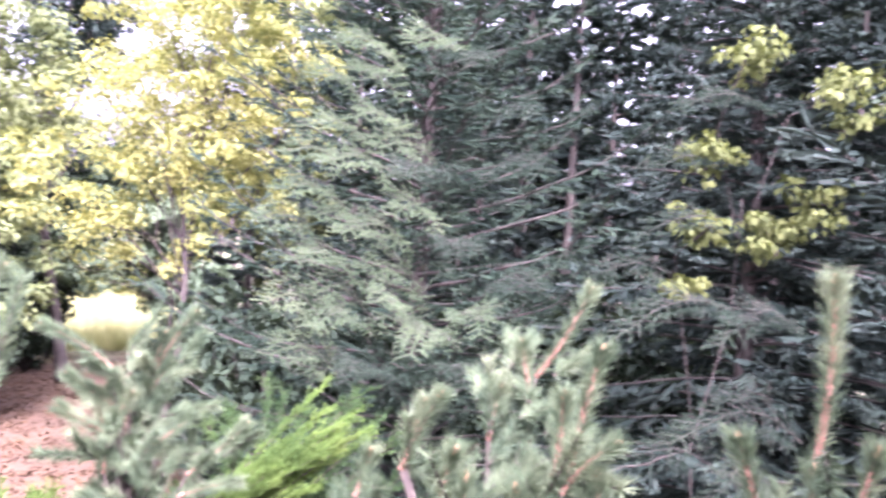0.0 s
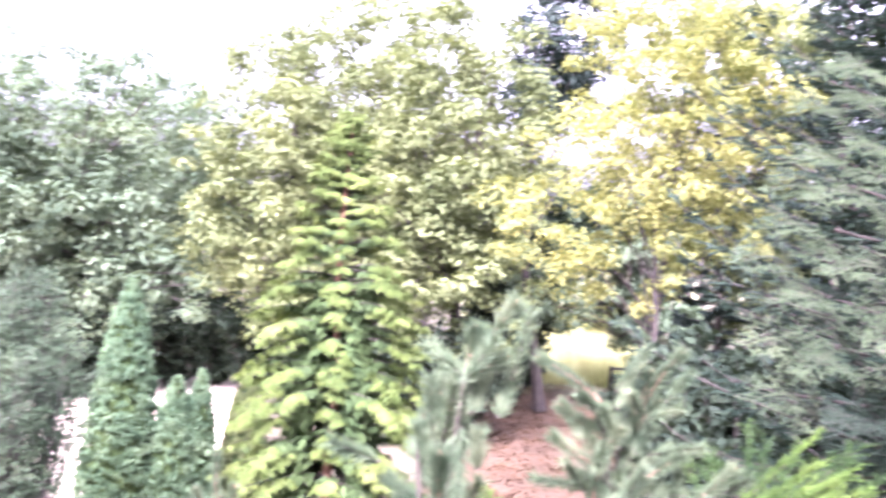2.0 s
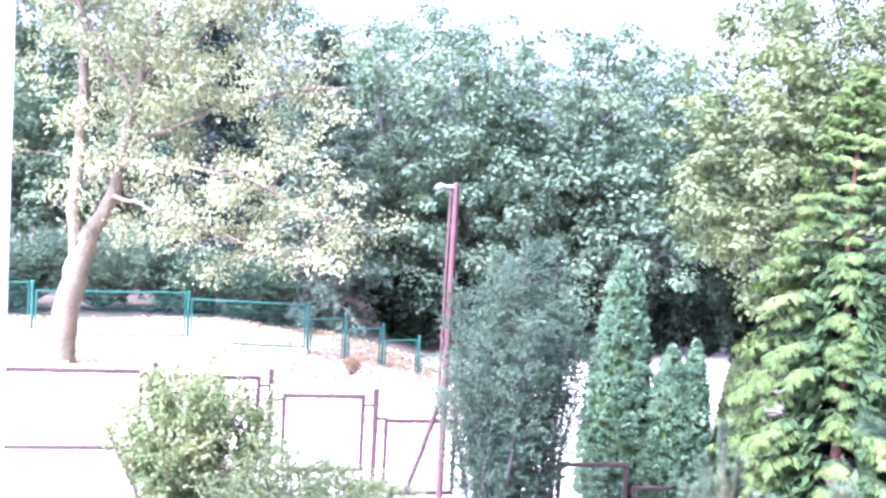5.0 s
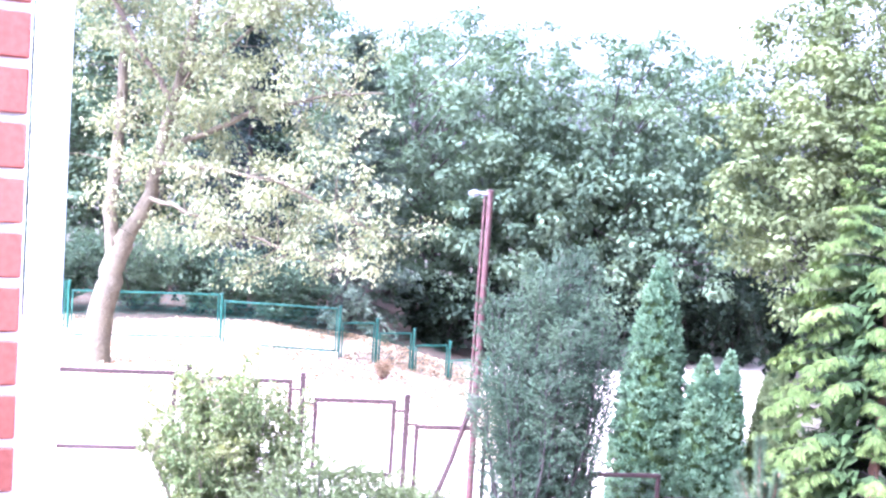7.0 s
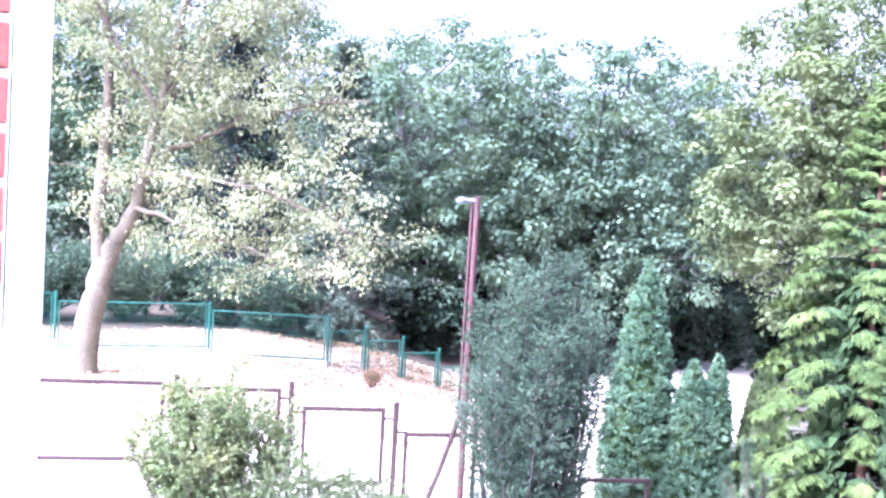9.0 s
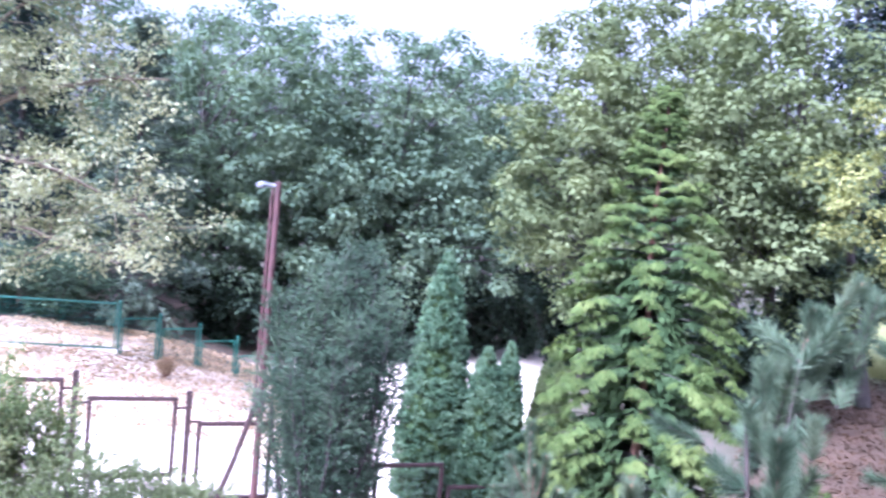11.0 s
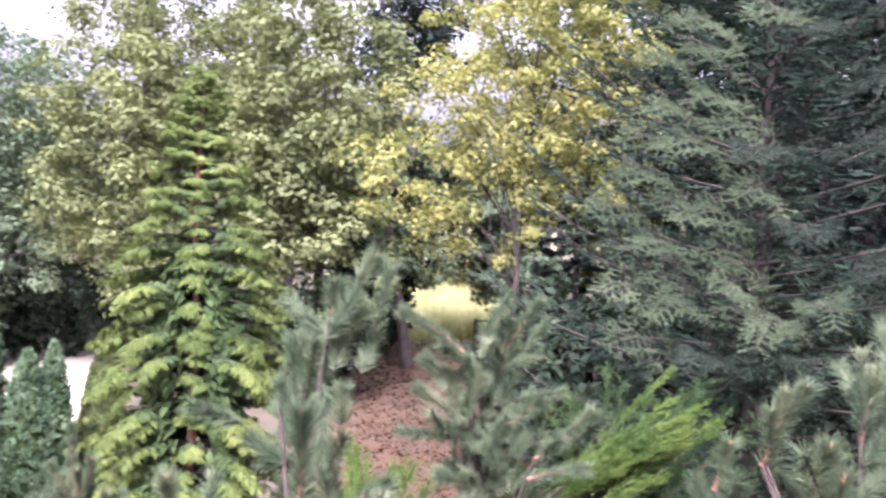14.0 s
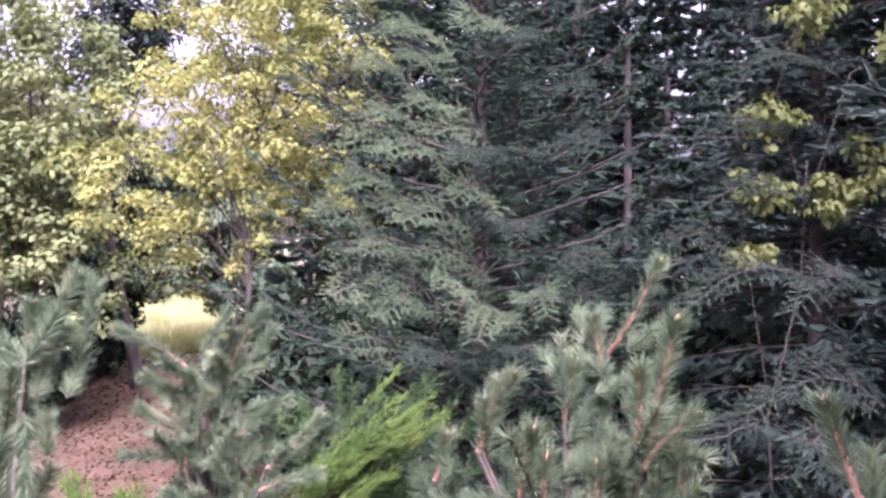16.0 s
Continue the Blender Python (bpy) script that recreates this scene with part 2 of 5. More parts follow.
class Soup:
    """Gathers many small faces into one mesh."""

    def __init__(self):
        self.v, self.q, self.t, self.n = [], [], [], 0

    def add(self, verts, faces):
        verts, faces = np.asarray(verts, float).reshape(-1, 3), np.asarray(faces, int)
        (self.q if faces.shape[1] == 4 else self.t).append(faces + self.n)
        self.v.append(verts)
        self.n += len(verts)

    def tube(self, pts, radii, sides=6, cap=True):
        pts, k = np.asarray(pts, float), len(pts)
        radii = np.broadcast_to(np.asarray(radii, float), (k,))
        tan = unit(np.gradient(pts, axis=0))
        ref = np.array([0.0, 0.0, 1.0]) if abs(tan[0][2]) < 0.8 else np.array([1.0, 0.0, 0.0])
        s = unit(np.cross(tan, ref))
        u = np.cross(s, tan)
        ang = np.arange(sides) * 2 * np.pi / sides
        ring = s[:, None] * np.cos(ang)[None, :, None] + u[:, None] * np.sin(ang)[None, :, None]
        verts = pts[:, None] + ring * radii[:, None, None]
        i, j = np.meshgrid(np.arange(k - 1), np.arange(sides), indexing="ij")
        a, b = i * sides + j, i * sides + (j + 1) % sides
        self.add(verts, np.stack([a, b, b + sides, a + sides], -1).reshape(-1, 4))
        if cap:
            o = self.n
            self.add(np.concatenate([verts[-1], pts[-1:] + tan[-1] * radii[-1] * 0.6]), [(x, (x + 1) % sides, sides) for x in range(sides)])

    def box(self, lo, hi):
        x0, y0, z0 = lo
        x1, y1, z1 = hi
        self.add([(x0, y0, z0), (x1, y0, z0), (x1, y1, z0), (x0, y1, z0), (x0, y0, z1), (x1, y0, z1), (x1, y1, z1), (x0, y1, z1)],
                 [(0, 3, 2, 1), (4, 5, 6, 7), (0, 1, 5, 4), (1, 2, 6, 5), (2, 3, 7, 6), (3, 0, 4, 7)])

    def leaves(self, c, d, length, width, rs, face=None, curl=0.15):
        """Leaf blades from c along d; face: the way their upper sides look."""
        n = len(c)
        d = unit(d)
        nn = rs.normal(size=(n, 3)) if face is None else face + rs.normal(size=(n, 3)) * 0.35
        s = unit(np.cross(d, nn))
        up = np.cross(s, d)
        length, width = np.broadcast_to(length, (n,))[:, None], np.broadcast_to(width, (n,))[:, None]
        mid = c + d * length * 0.5 + up * length * curl * 0.6
        v = np.stack([c, mid + s * width * 0.5, c + d * length - up * length * curl, mid - s * width * 0.5], 1)
        self.add(v, np.arange(n * 4).reshape(n, 4))

    def needles(self, a, b, count, length, width, spread, rs, start=0.0, gather=1.0):
        """Needles on the stems from a to b, standing off by spread degrees."""
        a, b = np.repeat(a, count, 0), np.repeat(b, count, 0)
        n = len(a)
        ax = unit(b - a)
        u = start + (1 - start) * rs.random(n) ** gather
        base = a + (b - a) * u[:, None]
        r = rs.normal(size=(n, 3))
        perp = unit(r - ax * (r * ax).sum(1, keepdims=True))
        sp = np.radians(spread * rs.uniform(0.55, 1.35, n))[:, None]
        d = ax * np.cos(sp) + perp * np.sin(sp)
        ln = (length * rs.uniform(0.7, 1.15, n))[:, None]
        w = unit(np.cross(d, rs.normal(size=(n, 3)))) * width * 0.5
        v = np.stack([base - w, base + w, base + d * ln], 1)
        self.add(v, np.arange(n * 3).reshape(n, 3))

    def mesh(self, name, material, smooth=False):
        me = bpy.data.meshes.new(name)
        v = np.concatenate(self.v)
        t = np.concatenate(self.t) if self.t else np.zeros((0, 3), int)
        q = np.concatenate(self.q) if self.q else np.zeros((0, 4), int)
        me.vertices.add(len(v))
        me.vertices.foreach_set("co", v.astype(np.float32).ravel())
        me.loops.add(t.size + q.size)
        me.loops.foreach_set("vertex_index", np.concatenate([t.ravel(), q.ravel()]).astype(np.int32))
        me.polygons.add(len(t) + len(q))
        me.polygons.foreach_set("loop_start", np.concatenate([np.arange(len(t)) * 3, t.size + np.arange(len(q)) * 4]).astype(np.int32))
        if smooth:
            me.polygons.foreach_set("use_smooth", np.ones(len(t) + len(q), bool))
        me.update(calc_edges=True)
        me.materials.append(material)
        return me


def part(name, soup, material, parent, label="", smooth=False, kind=""):
    ob = new(name, soup.mesh(name, material, smooth) if isinstance(soup, Soup) else soup)
    ob.parent = parent
    return tagged(ob, label, kind=kind)


def thing(name, at, label, category, group=""):
    root = new(name)
    root.location = at
    return tagged(root, label, category, group)


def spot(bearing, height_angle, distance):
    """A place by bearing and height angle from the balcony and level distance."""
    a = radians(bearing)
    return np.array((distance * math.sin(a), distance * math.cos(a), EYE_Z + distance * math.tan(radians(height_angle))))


def ground_z(x, y):
    """The garden falls to the east and rises again beyond."""
    u = np.asarray(x, float) + 0.35 * (np.clip(y, -10, 95) - 13)
    return np.interp(u, (-60, -12, -8, -6.7, -5, -3.2, -1.4, 0.5, 3, 7, 12, 20, 30, 50, 80), (0.3, 0.26, 0.26, 0.24, 0.10, -0.15, -0.6, -1.12, -1.42, -1.5, -1.25, -0.9, -0.7, -0.2, 0.2))


def stand(bearing, distance):
    a = radians(bearing)
    x, y = distance * math.sin(a), distance * math.cos(a)
    return Vector((x, y, float(ground_z(x, y))))


# ---- the ground ----
def build_ground():
    ax = np.concatenate([np.linspace(-900, -70, 12), np.linspace(-60, 70, 140), np.linspace(80, 900, 12)])
    ay = np.concatenate([np.linspace(-900, -30, 10), np.linspace(-20, 90, 120), np.linspace(100, 900, 12)])
    gx, gy = np.meshgrid(ax, ay, indexing="ij")
    gz = ground_z(gx, gy)
    near = (np.abs(gx) < 70) & (gy > -20) & (gy < 90)
    gz = gz + np.where(near, 0.05 * np.sin(gx * 1.7 + np.cos(gy * 1.1)) * np.sin(gy * 1.3), 0)
    s = Soup()
    i, j = np.meshgrid(np.arange(len(ax) - 1), np.arange(len(ay) - 1), indexing="ij")
    a = i * len(ay) + j
    s.add(np.stack([gx, gy, gz], -1), np.stack([a, a + len(ay), a + len(ay) + 1, a + 1], -1).reshape(-1, 4))
    ob = new("ground", s.mesh("ground", GROUND, True))
    x, y = gx.ravel(), gy.ravel()
    bear, dist = np.degrees(np.arctan2(x, y)), np.hypot(x, y)
    wob = 1.2 * np.sin(x * 0.9 + 1) * np.cos(y * 0.7)

    def soft(v, lo, hi):
        return np.clip((v - lo) / (hi - lo), 0, 1)

    yard = soft(bear, -75, -65) * soft(-bear, -6.6, -5.2) * soft(dist + wob, 12.0, 13.5) * soft(-dist + wob, -42 + 12 * soft(-bear, 11, 13), -36 + 9 * soft(-bear, 11, 13))
    slope = soft(-bear, 10, 12) * soft(dist + 0.3 * wob, 25.8, 26.8) * np.maximum(soft(bear, -18.5, -16.5), soft(dist, 29, 31))
    yard = yard * (1 - slope)
    litter = soft(bear, 17, 19) * soft(-bear, -32, -29) * soft(dist, 14, 17) * soft(-dist + wob, -42, -38)
    litter = np.maximum(litter, 0.9 * slope * soft(-dist, -60, -45))
    meadow = soft(bear, 18, 20) * soft(-bear, -30, -28) * soft(dist + wob, 38, 42)
    for name, val in (("yard", yard), ("litter", litter), ("meadow", meadow)):
        ob.data.attributes.new(name, "FLOAT", "POINT").data.foreach_set("value", val.astype(np.float32))
    tagged(ob, "sandy garden ground with brown needle litter under trees", "ground", kind="structure")


build_ground()


# ---- plants: how each kind grows ----
def trunk_path(rs, h, bend, k=7):
    z = np.linspace(0, h, k)
    off = np.cumsum(rs.normal(0, bend, (k, 2)), 0)
    off -= off[0]
    return np.stack([off[:, 0], off[:, 1], z], 1)


def broadleaf(name, label, base, crowns, clumps, per, leaf, material, bark, trunk_h, trunk_r, seed, clump_r=0.9, flat=0.6, category="tree", group="", hang=0.35, limbs=0.5):
    """A leafy tree: trunk, limbs that reach the leaf clumps, and a crown of single leaves. crowns: centre and radii, from the foot."""
    rs = np.random.RandomState(seed)
    root = thing(name, base, label, category, group)
    wood, boughs, crown = Soup(), Soup(), Soup()
    tp = trunk_path(rs, trunk_h, trunk_h * 0.02)
    wood.tube(tp, np.linspace(trunk_r, trunk_r * 0.35, len(tp)) * np.r_[1.35, np.ones(len(tp) - 1)], 8)
    crowns = np.array(crowns, float)
    vol = crowns[:, 3:].prod(1)
    pick = rs.choice(len(crowns), clumps, p=vol / vol.sum())
    d = unit(rs.normal(size=(clumps, 3)))
    c = crowns[pick, :3] + d * crowns[pick, 3:] * (rs.random((clumps, 1)) ** 0.3)
    for k in range(int(clumps * limbs)):
        h0 = np.clip(c[k][2] * rs.uniform(0.5, 0.85), trunk_h * 0.45, trunk_h)
        p0 = np.array([np.interp(h0, tp[:, 2], tp[:, i]) for i in range(3)])
        m = p0 * 0.5 + c[k] * 0.5 + rs.normal(0, 0.25, 3) + (0, 0, 0.3)
        path = np.array([p0, p0 * 0.7 + m * 0.3, m, c[k] * 0.6 + m * 0.4, c[k]])
        boughs.tube(path, np.linspace(trunk_r * 0.22, 0.010, 5), 4, False)
    size = clump_r * rs.uniform(0.6, 1.4, clumps)
    idx = np.repeat(np.arange(clumps), per)
    n = len(idx)
    dd = unit(rs.normal(size=(n, 3)) + (0, 0, 0.25))
    pos = c[idx] + dd * (size[idx] * (0.35 + 0.65 * rs.random(n)))[:, None] * (1, 1, flat)
    face = unit(dd * 0.8 + (0, 0, 0.55))
    r3 = rs.normal(size=(n, 3))
    way = unit(r3 - face * (r3 * face).sum(1, keepdims=True) + dd * 0.35 + (0, 0, -hang))
    ln = leaf * rs.uniform(0.65, 1.25, n)
    crown.leaves(pos, way, ln, ln * rs.uniform(0.55, 0.8, n), rs, face)
    part("trunk", wood, bark, root, smooth=True)
    part("bough_work", boughs, bark, root, kind="stuff")
    part("crown", crown, material, root)
    return root


def conifer(name, label, base, h, r, branches, seed, material, bark, rise=(-0.15, 0.6), sag=0.15, tip=0.12, u0=0.05, taper=0.75, knots=9,
            twig=0.34, count=10, needle=0.035, width=0.008, spread=50, trunk_r=0.12, lean=(0, 0), category="tree", group="", droop=0.15, sub=3, keep=None, blade=0.0, stray=0.08):
    """A spruce or fir: whorled limbs, flat sprays of twigs on both sides, needles on every twig."""
    rs = np.random.RandomState(seed)
    root = thing(name, base, label, category, group)
    wood, limbs, fol = Soup(), Soup(), Soup()
    tz = np.linspace(0, h, 9)
    tp = np.stack([tz / h * lean[0], tz / h * lean[1], tz], 1)
    wood.tube(tp, trunk_r * (1 - 0.93 * tz / h), 8)
    sa, sb = [], []
    for i in range(branches):
        u = u0 + (0.985 - u0) * (i + 0.5) / branches
        th = i * 2.39996 + rs.normal(0, 0.3)
        ln = r * (1 - u) ** taper * rs.uniform(0.7, 1.12) + 0.06 * r
        e = rise[0] + (rise[1] - rise[0]) * u + rs.normal(0, 0.1)
        s = np.linspace(0, 1, knots)
        out = ln * s * math.cos(e)
        side = np.cumsum(rs.normal(0, 0.02, knots)) * ln
        zz = u * h + ln * (math.sin(e) * s - sag * s ** 1.7 + tip * s ** 5)
        p0 = np.array([np.interp(u * h, tz, tp[:, 0]), np.interp(u * h, tz, tp[:, 1])])
        pts = np.stack([p0[0] + math.cos(th) * out - math.sin(th) * side, p0[1] + math.sin(th) * out + math.cos(th) * side, zz], 1)
        if keep is not None and not keep(pts[-1] + np.array(base)):
            continue
        limbs.tube(pts, (0.004 + 0.007 * ln) * (1 - 0.85 * s), 4, False)
        tan = unit(np.diff(pts, axis=0))
        lat = unit(np.cross(tan, (0, 0, 1.0)))
        k = np.arange(1, knots - 1)
        sa.append(pts[-3:-1]), sb.append(pts[-2:])
        for sgn in (-1, 1):
            tl = (twig * ln * (1 - 0.72 * s[k]) + 0.05) * rs.uniform(0.7, 1.2, len(k))
            d = unit(tan[k] * 0.75 + lat[k] * sgn * rs.uniform(0.6, 0.95, (len(k), 1)) + (0, 0, -droop) + rs.normal(0, stray, (len(k), 3)))
            a = pts[k] + tan[k] * rs.uniform(-0.5, 0.5, (len(k), 1)) * (ln / knots)
            b = a + d * tl[:, None]
            sa.append(a), sb.append(b)
            for q in range(sub):
                f = (q + 0.6) / sub
                for sg in (-1, 1):
                    dq = unit(d * 0.75 + np.cross(d, (0, 0, 1.0)) * sg * 0.7 + (0, 0, -droop * 1.3) + rs.normal(0, 0.04 + stray, (len(k), 3)))
                    aq = a + (b - a) * f
                    sa.append(aq), sb.append(aq + dq * (tl * 0.5 * (1.15 - f))[:, None])
    top = tp[-1]
    sa.append(np.array([top - (0, 0, 0.25)])), sb.append(np.array([top + (0, 0, 0.12)]))
    sa, sb = np.concatenate(sa), np.concatenate(sb)
    fol.needles(sa, sb, count, needle, width, spread, rs)
    if blade:
        ln = np.linalg.norm(sb - sa, axis=1) * 1.12
        for _ in range(2):
            fol.leaves(sa, sb - sa, ln, blade * rs.uniform(0.7, 1.2, len(sa)), rs, None, 0.03)
    w = unit(np.cross(sb - sa, rs.normal(size=sa.shape))) * 0.003
    limbs.add(np.stack([sa - w, sa + w, sb + w * 0.3, sb - w * 0.3], 1), np.arange(len(sa) * 4).reshape(-1, 4))
    part("trunk", wood, bark, root)
    part("branch_work", limbs, bark, root, kind="stuff")
    part("needle_crown", fol, material, root)
    return root


def cypress(name, label, base, h, seed):
    """A golden false cypress: tiers of boughs whose flat sprays arch over at the tips, yellow-green outside, coloured
    shade-dark within; the leader shows through.
    """
    rs = np.random.RandomState(seed)
    root = thing(name, base, label, "tree")
    wood, inner, outer, limbs = Soup(), Soup(), Soup(), Soup()
    tz = np.linspace(0, h, 14)
    wood.tube(np.stack([0.03 * np.sin(tz * 2), 0.02 * np.cos(tz * 1.7), tz], 1), 0.085 * (1 - 0.88 * tz / h), 8)
    bare = rs.uniform(-1.85, -1.65)
    z, i = 0.35, 0
    gap = 0.55
    while z < h - 0.03:
        top = h - z
        reach = float(np.interp(top, (0, 0.2, 0.5, 0.85, 1.4, 1.8, 2.2, 2.6, 4.2, 6.0, 7.2), (0.04, 0.15, 0.27, 0.36, 0.58, 0.78, 0.89, 0.97, 1.02, 1.05, 0.9)))
        young = min(1.0, top / 1.6)
        for k in range(int(7 + 5 * young)):
            i += 1
            th = i * 2.39996 + rs.normal(0, 0.2)
            off = abs((th - bare + math.pi) % (2 * math.pi) - math.pi)
            ln = reach * rs.uniform(0.74, 1.1)
            if off < gap and 0.35 < top < 4.0:
                ln *= 0.3
            e = 0.10 + 0.75 * (1 - young) + rs.normal(0, 0.09)
            s = np.linspace(0, 1, 8)
            zz = z + rs.normal(0, 0.07) + ln * (math.sin(e) * s + 0.10 * s - 0.30 * young * s ** 3)
            pts = np.stack([math.cos(th) * ln * s, math.sin(th) * ln * s, zz], 1)
            limbs.tube(pts, (0.003 + 0.006 * ln) * (1 - 0.8 * s), 4, False)
            out = np.array([math.cos(th), math.sin(th), 0.0])
            lat = np.array([-math.sin(th), math.cos(th), 0.0])
            nodes = max(3, int(ln * 0.72 / 0.085))
            for f in np.linspace(0.50 if off < 1.1 else 0.30, 1.0, nodes):
                c = np.array([np.interp(f, s, pts[:, q]) for q in range(3)])
                fan = 5 if f < 0.99 else 7
                wide = (0.115 + 0.06 * young) * (1.2 - 0.35 * f)
                ang = np.linspace(-1.3, 1.3, fan) + rs.normal(0, 0.12, fan)
                d = out * np.cos(ang)[:, None] + lat * np.sin(ang)[:, None] + (0, 0, -0.20 - 0.50 * f * young)
                d = unit(d + rs.normal(0, 0.06, (fan, 3)))
                face = unit(np.array([0, 0, 0.65]) + out * 0.75)
                l1 = wide * rs.uniform(0.7, 1.1, fan)
                a = np.repeat(c[None], fan, 0) + rs.normal(0, 0.012, (fan, 3))
                # Sprays nearer the trunk get the green with shade in it.
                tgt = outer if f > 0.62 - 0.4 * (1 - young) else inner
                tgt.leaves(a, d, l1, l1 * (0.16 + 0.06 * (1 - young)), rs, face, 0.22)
                for g in (0.28, 0.5, 0.72):
                    for sg in (-1, 1):
                        ap = a + d * (l1 * g)[:, None] + np.array([0, 0, 1.0]) * (l1 * 0.12 * math.sin(g * math.pi))[:, None]
                        dp = unit(d * 0.85 + np.cross(d, (0, 0, 1.0)) * sg * 0.62 + (0, 0, -0.30) + rs.normal(0, 0.1, (fan, 3)))
                        l2 = l1 * (0.62 - 0.35 * g) * rs.uniform(0.8, 1.2, fan)
                        tgt.leaves(ap, dp, l2, l2 * 0.3, rs, face, 0.25)
        z += 0.075 + 0.11 * young
    m = 15000
    u, th = rs.random(m) ** 1.2 * 0.8, bare + gap + rs.random(m) * (2 * np.pi - 2 * gap)
    rad = np.minimum(0.72, 0.145 * (1 - u) * h) * np.sqrt(rs.uniform(0.15, 1, m))
    o = np.stack([np.cos(th), np.sin(th), 0 * th], 1)
    ln = rs.uniform(0.10, 0.19, m)
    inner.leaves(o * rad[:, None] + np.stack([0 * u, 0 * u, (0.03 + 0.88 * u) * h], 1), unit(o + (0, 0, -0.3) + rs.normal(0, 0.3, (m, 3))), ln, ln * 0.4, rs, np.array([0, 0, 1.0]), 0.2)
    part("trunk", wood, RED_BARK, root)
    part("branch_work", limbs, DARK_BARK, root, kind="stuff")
    part("inner_crown", inner, SHADED_SPRAY, root, "inner sprays coloured dark green for the shade within")
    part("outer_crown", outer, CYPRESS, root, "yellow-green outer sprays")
    return root


def thuja(label, base, spires, seed, material=None):
    """A dense pointed arborvitae: small upright fans in tufts over a heart coloured dark as shade. spires: offset x, y,
    top height and girth.
    """
    rs = np.random.RandomState(seed)
    root = thing("thuja", base, label, "conifer", "pointed thujas")
    wood, fol, heart = Soup(), Soup(), Soup()
    for fx, fy, h, r in spires:
        wood.tube(np.array([(fx * 0.3, fy * 0.3, 0), (fx, fy, h * 0.5), (fx, fy, h * 0.93)]), (0.06, 0.035, 0.008), 6)

        def girth(z):
            return (r - 0.07) * np.clip((h - z) / (4.6 * r), 0, 1) ** 0.70 * np.clip(0.55 + z / (0.35 * h), 0, 1) + 0.008

        n = int(300 * h * r / 0.6)
        z = h * (1 - rs.random(n) ** 0.85)
        th = rs.random(n) * 2 * np.pi
        o = np.stack([np.cos(th), np.sin(th), 0 * th], 1)
        rad = girth(z) * rs.uniform(0.86, 1.06, n)
        c = o * rad[:, None] + np.stack([fx + 0 * z, fy + 0 * z, z], 1)
        per = 22
        ci, oi, zi = np.repeat(c, per, 0), np.repeat(o, per, 0), np.repeat(z, per)
        m = len(ci)
        size = np.repeat(rs.uniform(0.04, 0.085, n) * np.clip(0.35 + (h - z), 0.35, 1), per)
        pos = ci + unit(rs.normal(size=(m, 3))) * (size * rs.random(m) ** 0.5)[:, None] * (1, 1, 0.8)
        d = unit(oi * 0.55 + (0, 0, 0.6) + rs.normal(0, 0.33, (m, 3)))
        ln = rs.uniform(0.045, 0.10, m) * np.clip(0.5 + (h - zi), 0.55, 1)
        fol.leaves(pos, d, ln, ln * 0.4, rs, oi + (0, 0, 0.35), 0.14)
        # Heart leaves: interior shade comes from their dark colour.
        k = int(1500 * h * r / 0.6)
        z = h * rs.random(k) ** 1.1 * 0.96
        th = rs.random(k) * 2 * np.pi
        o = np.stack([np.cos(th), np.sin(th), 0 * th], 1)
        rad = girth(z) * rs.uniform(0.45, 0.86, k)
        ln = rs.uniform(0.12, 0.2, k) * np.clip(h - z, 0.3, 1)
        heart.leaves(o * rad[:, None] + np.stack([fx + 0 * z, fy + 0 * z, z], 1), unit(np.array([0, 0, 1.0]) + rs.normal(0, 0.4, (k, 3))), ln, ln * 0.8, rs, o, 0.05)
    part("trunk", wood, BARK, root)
    part("inner_crown", heart, SHADED_SPRAY, root, "inner sprays coloured dark green for the shade within")
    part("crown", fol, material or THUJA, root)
    return root


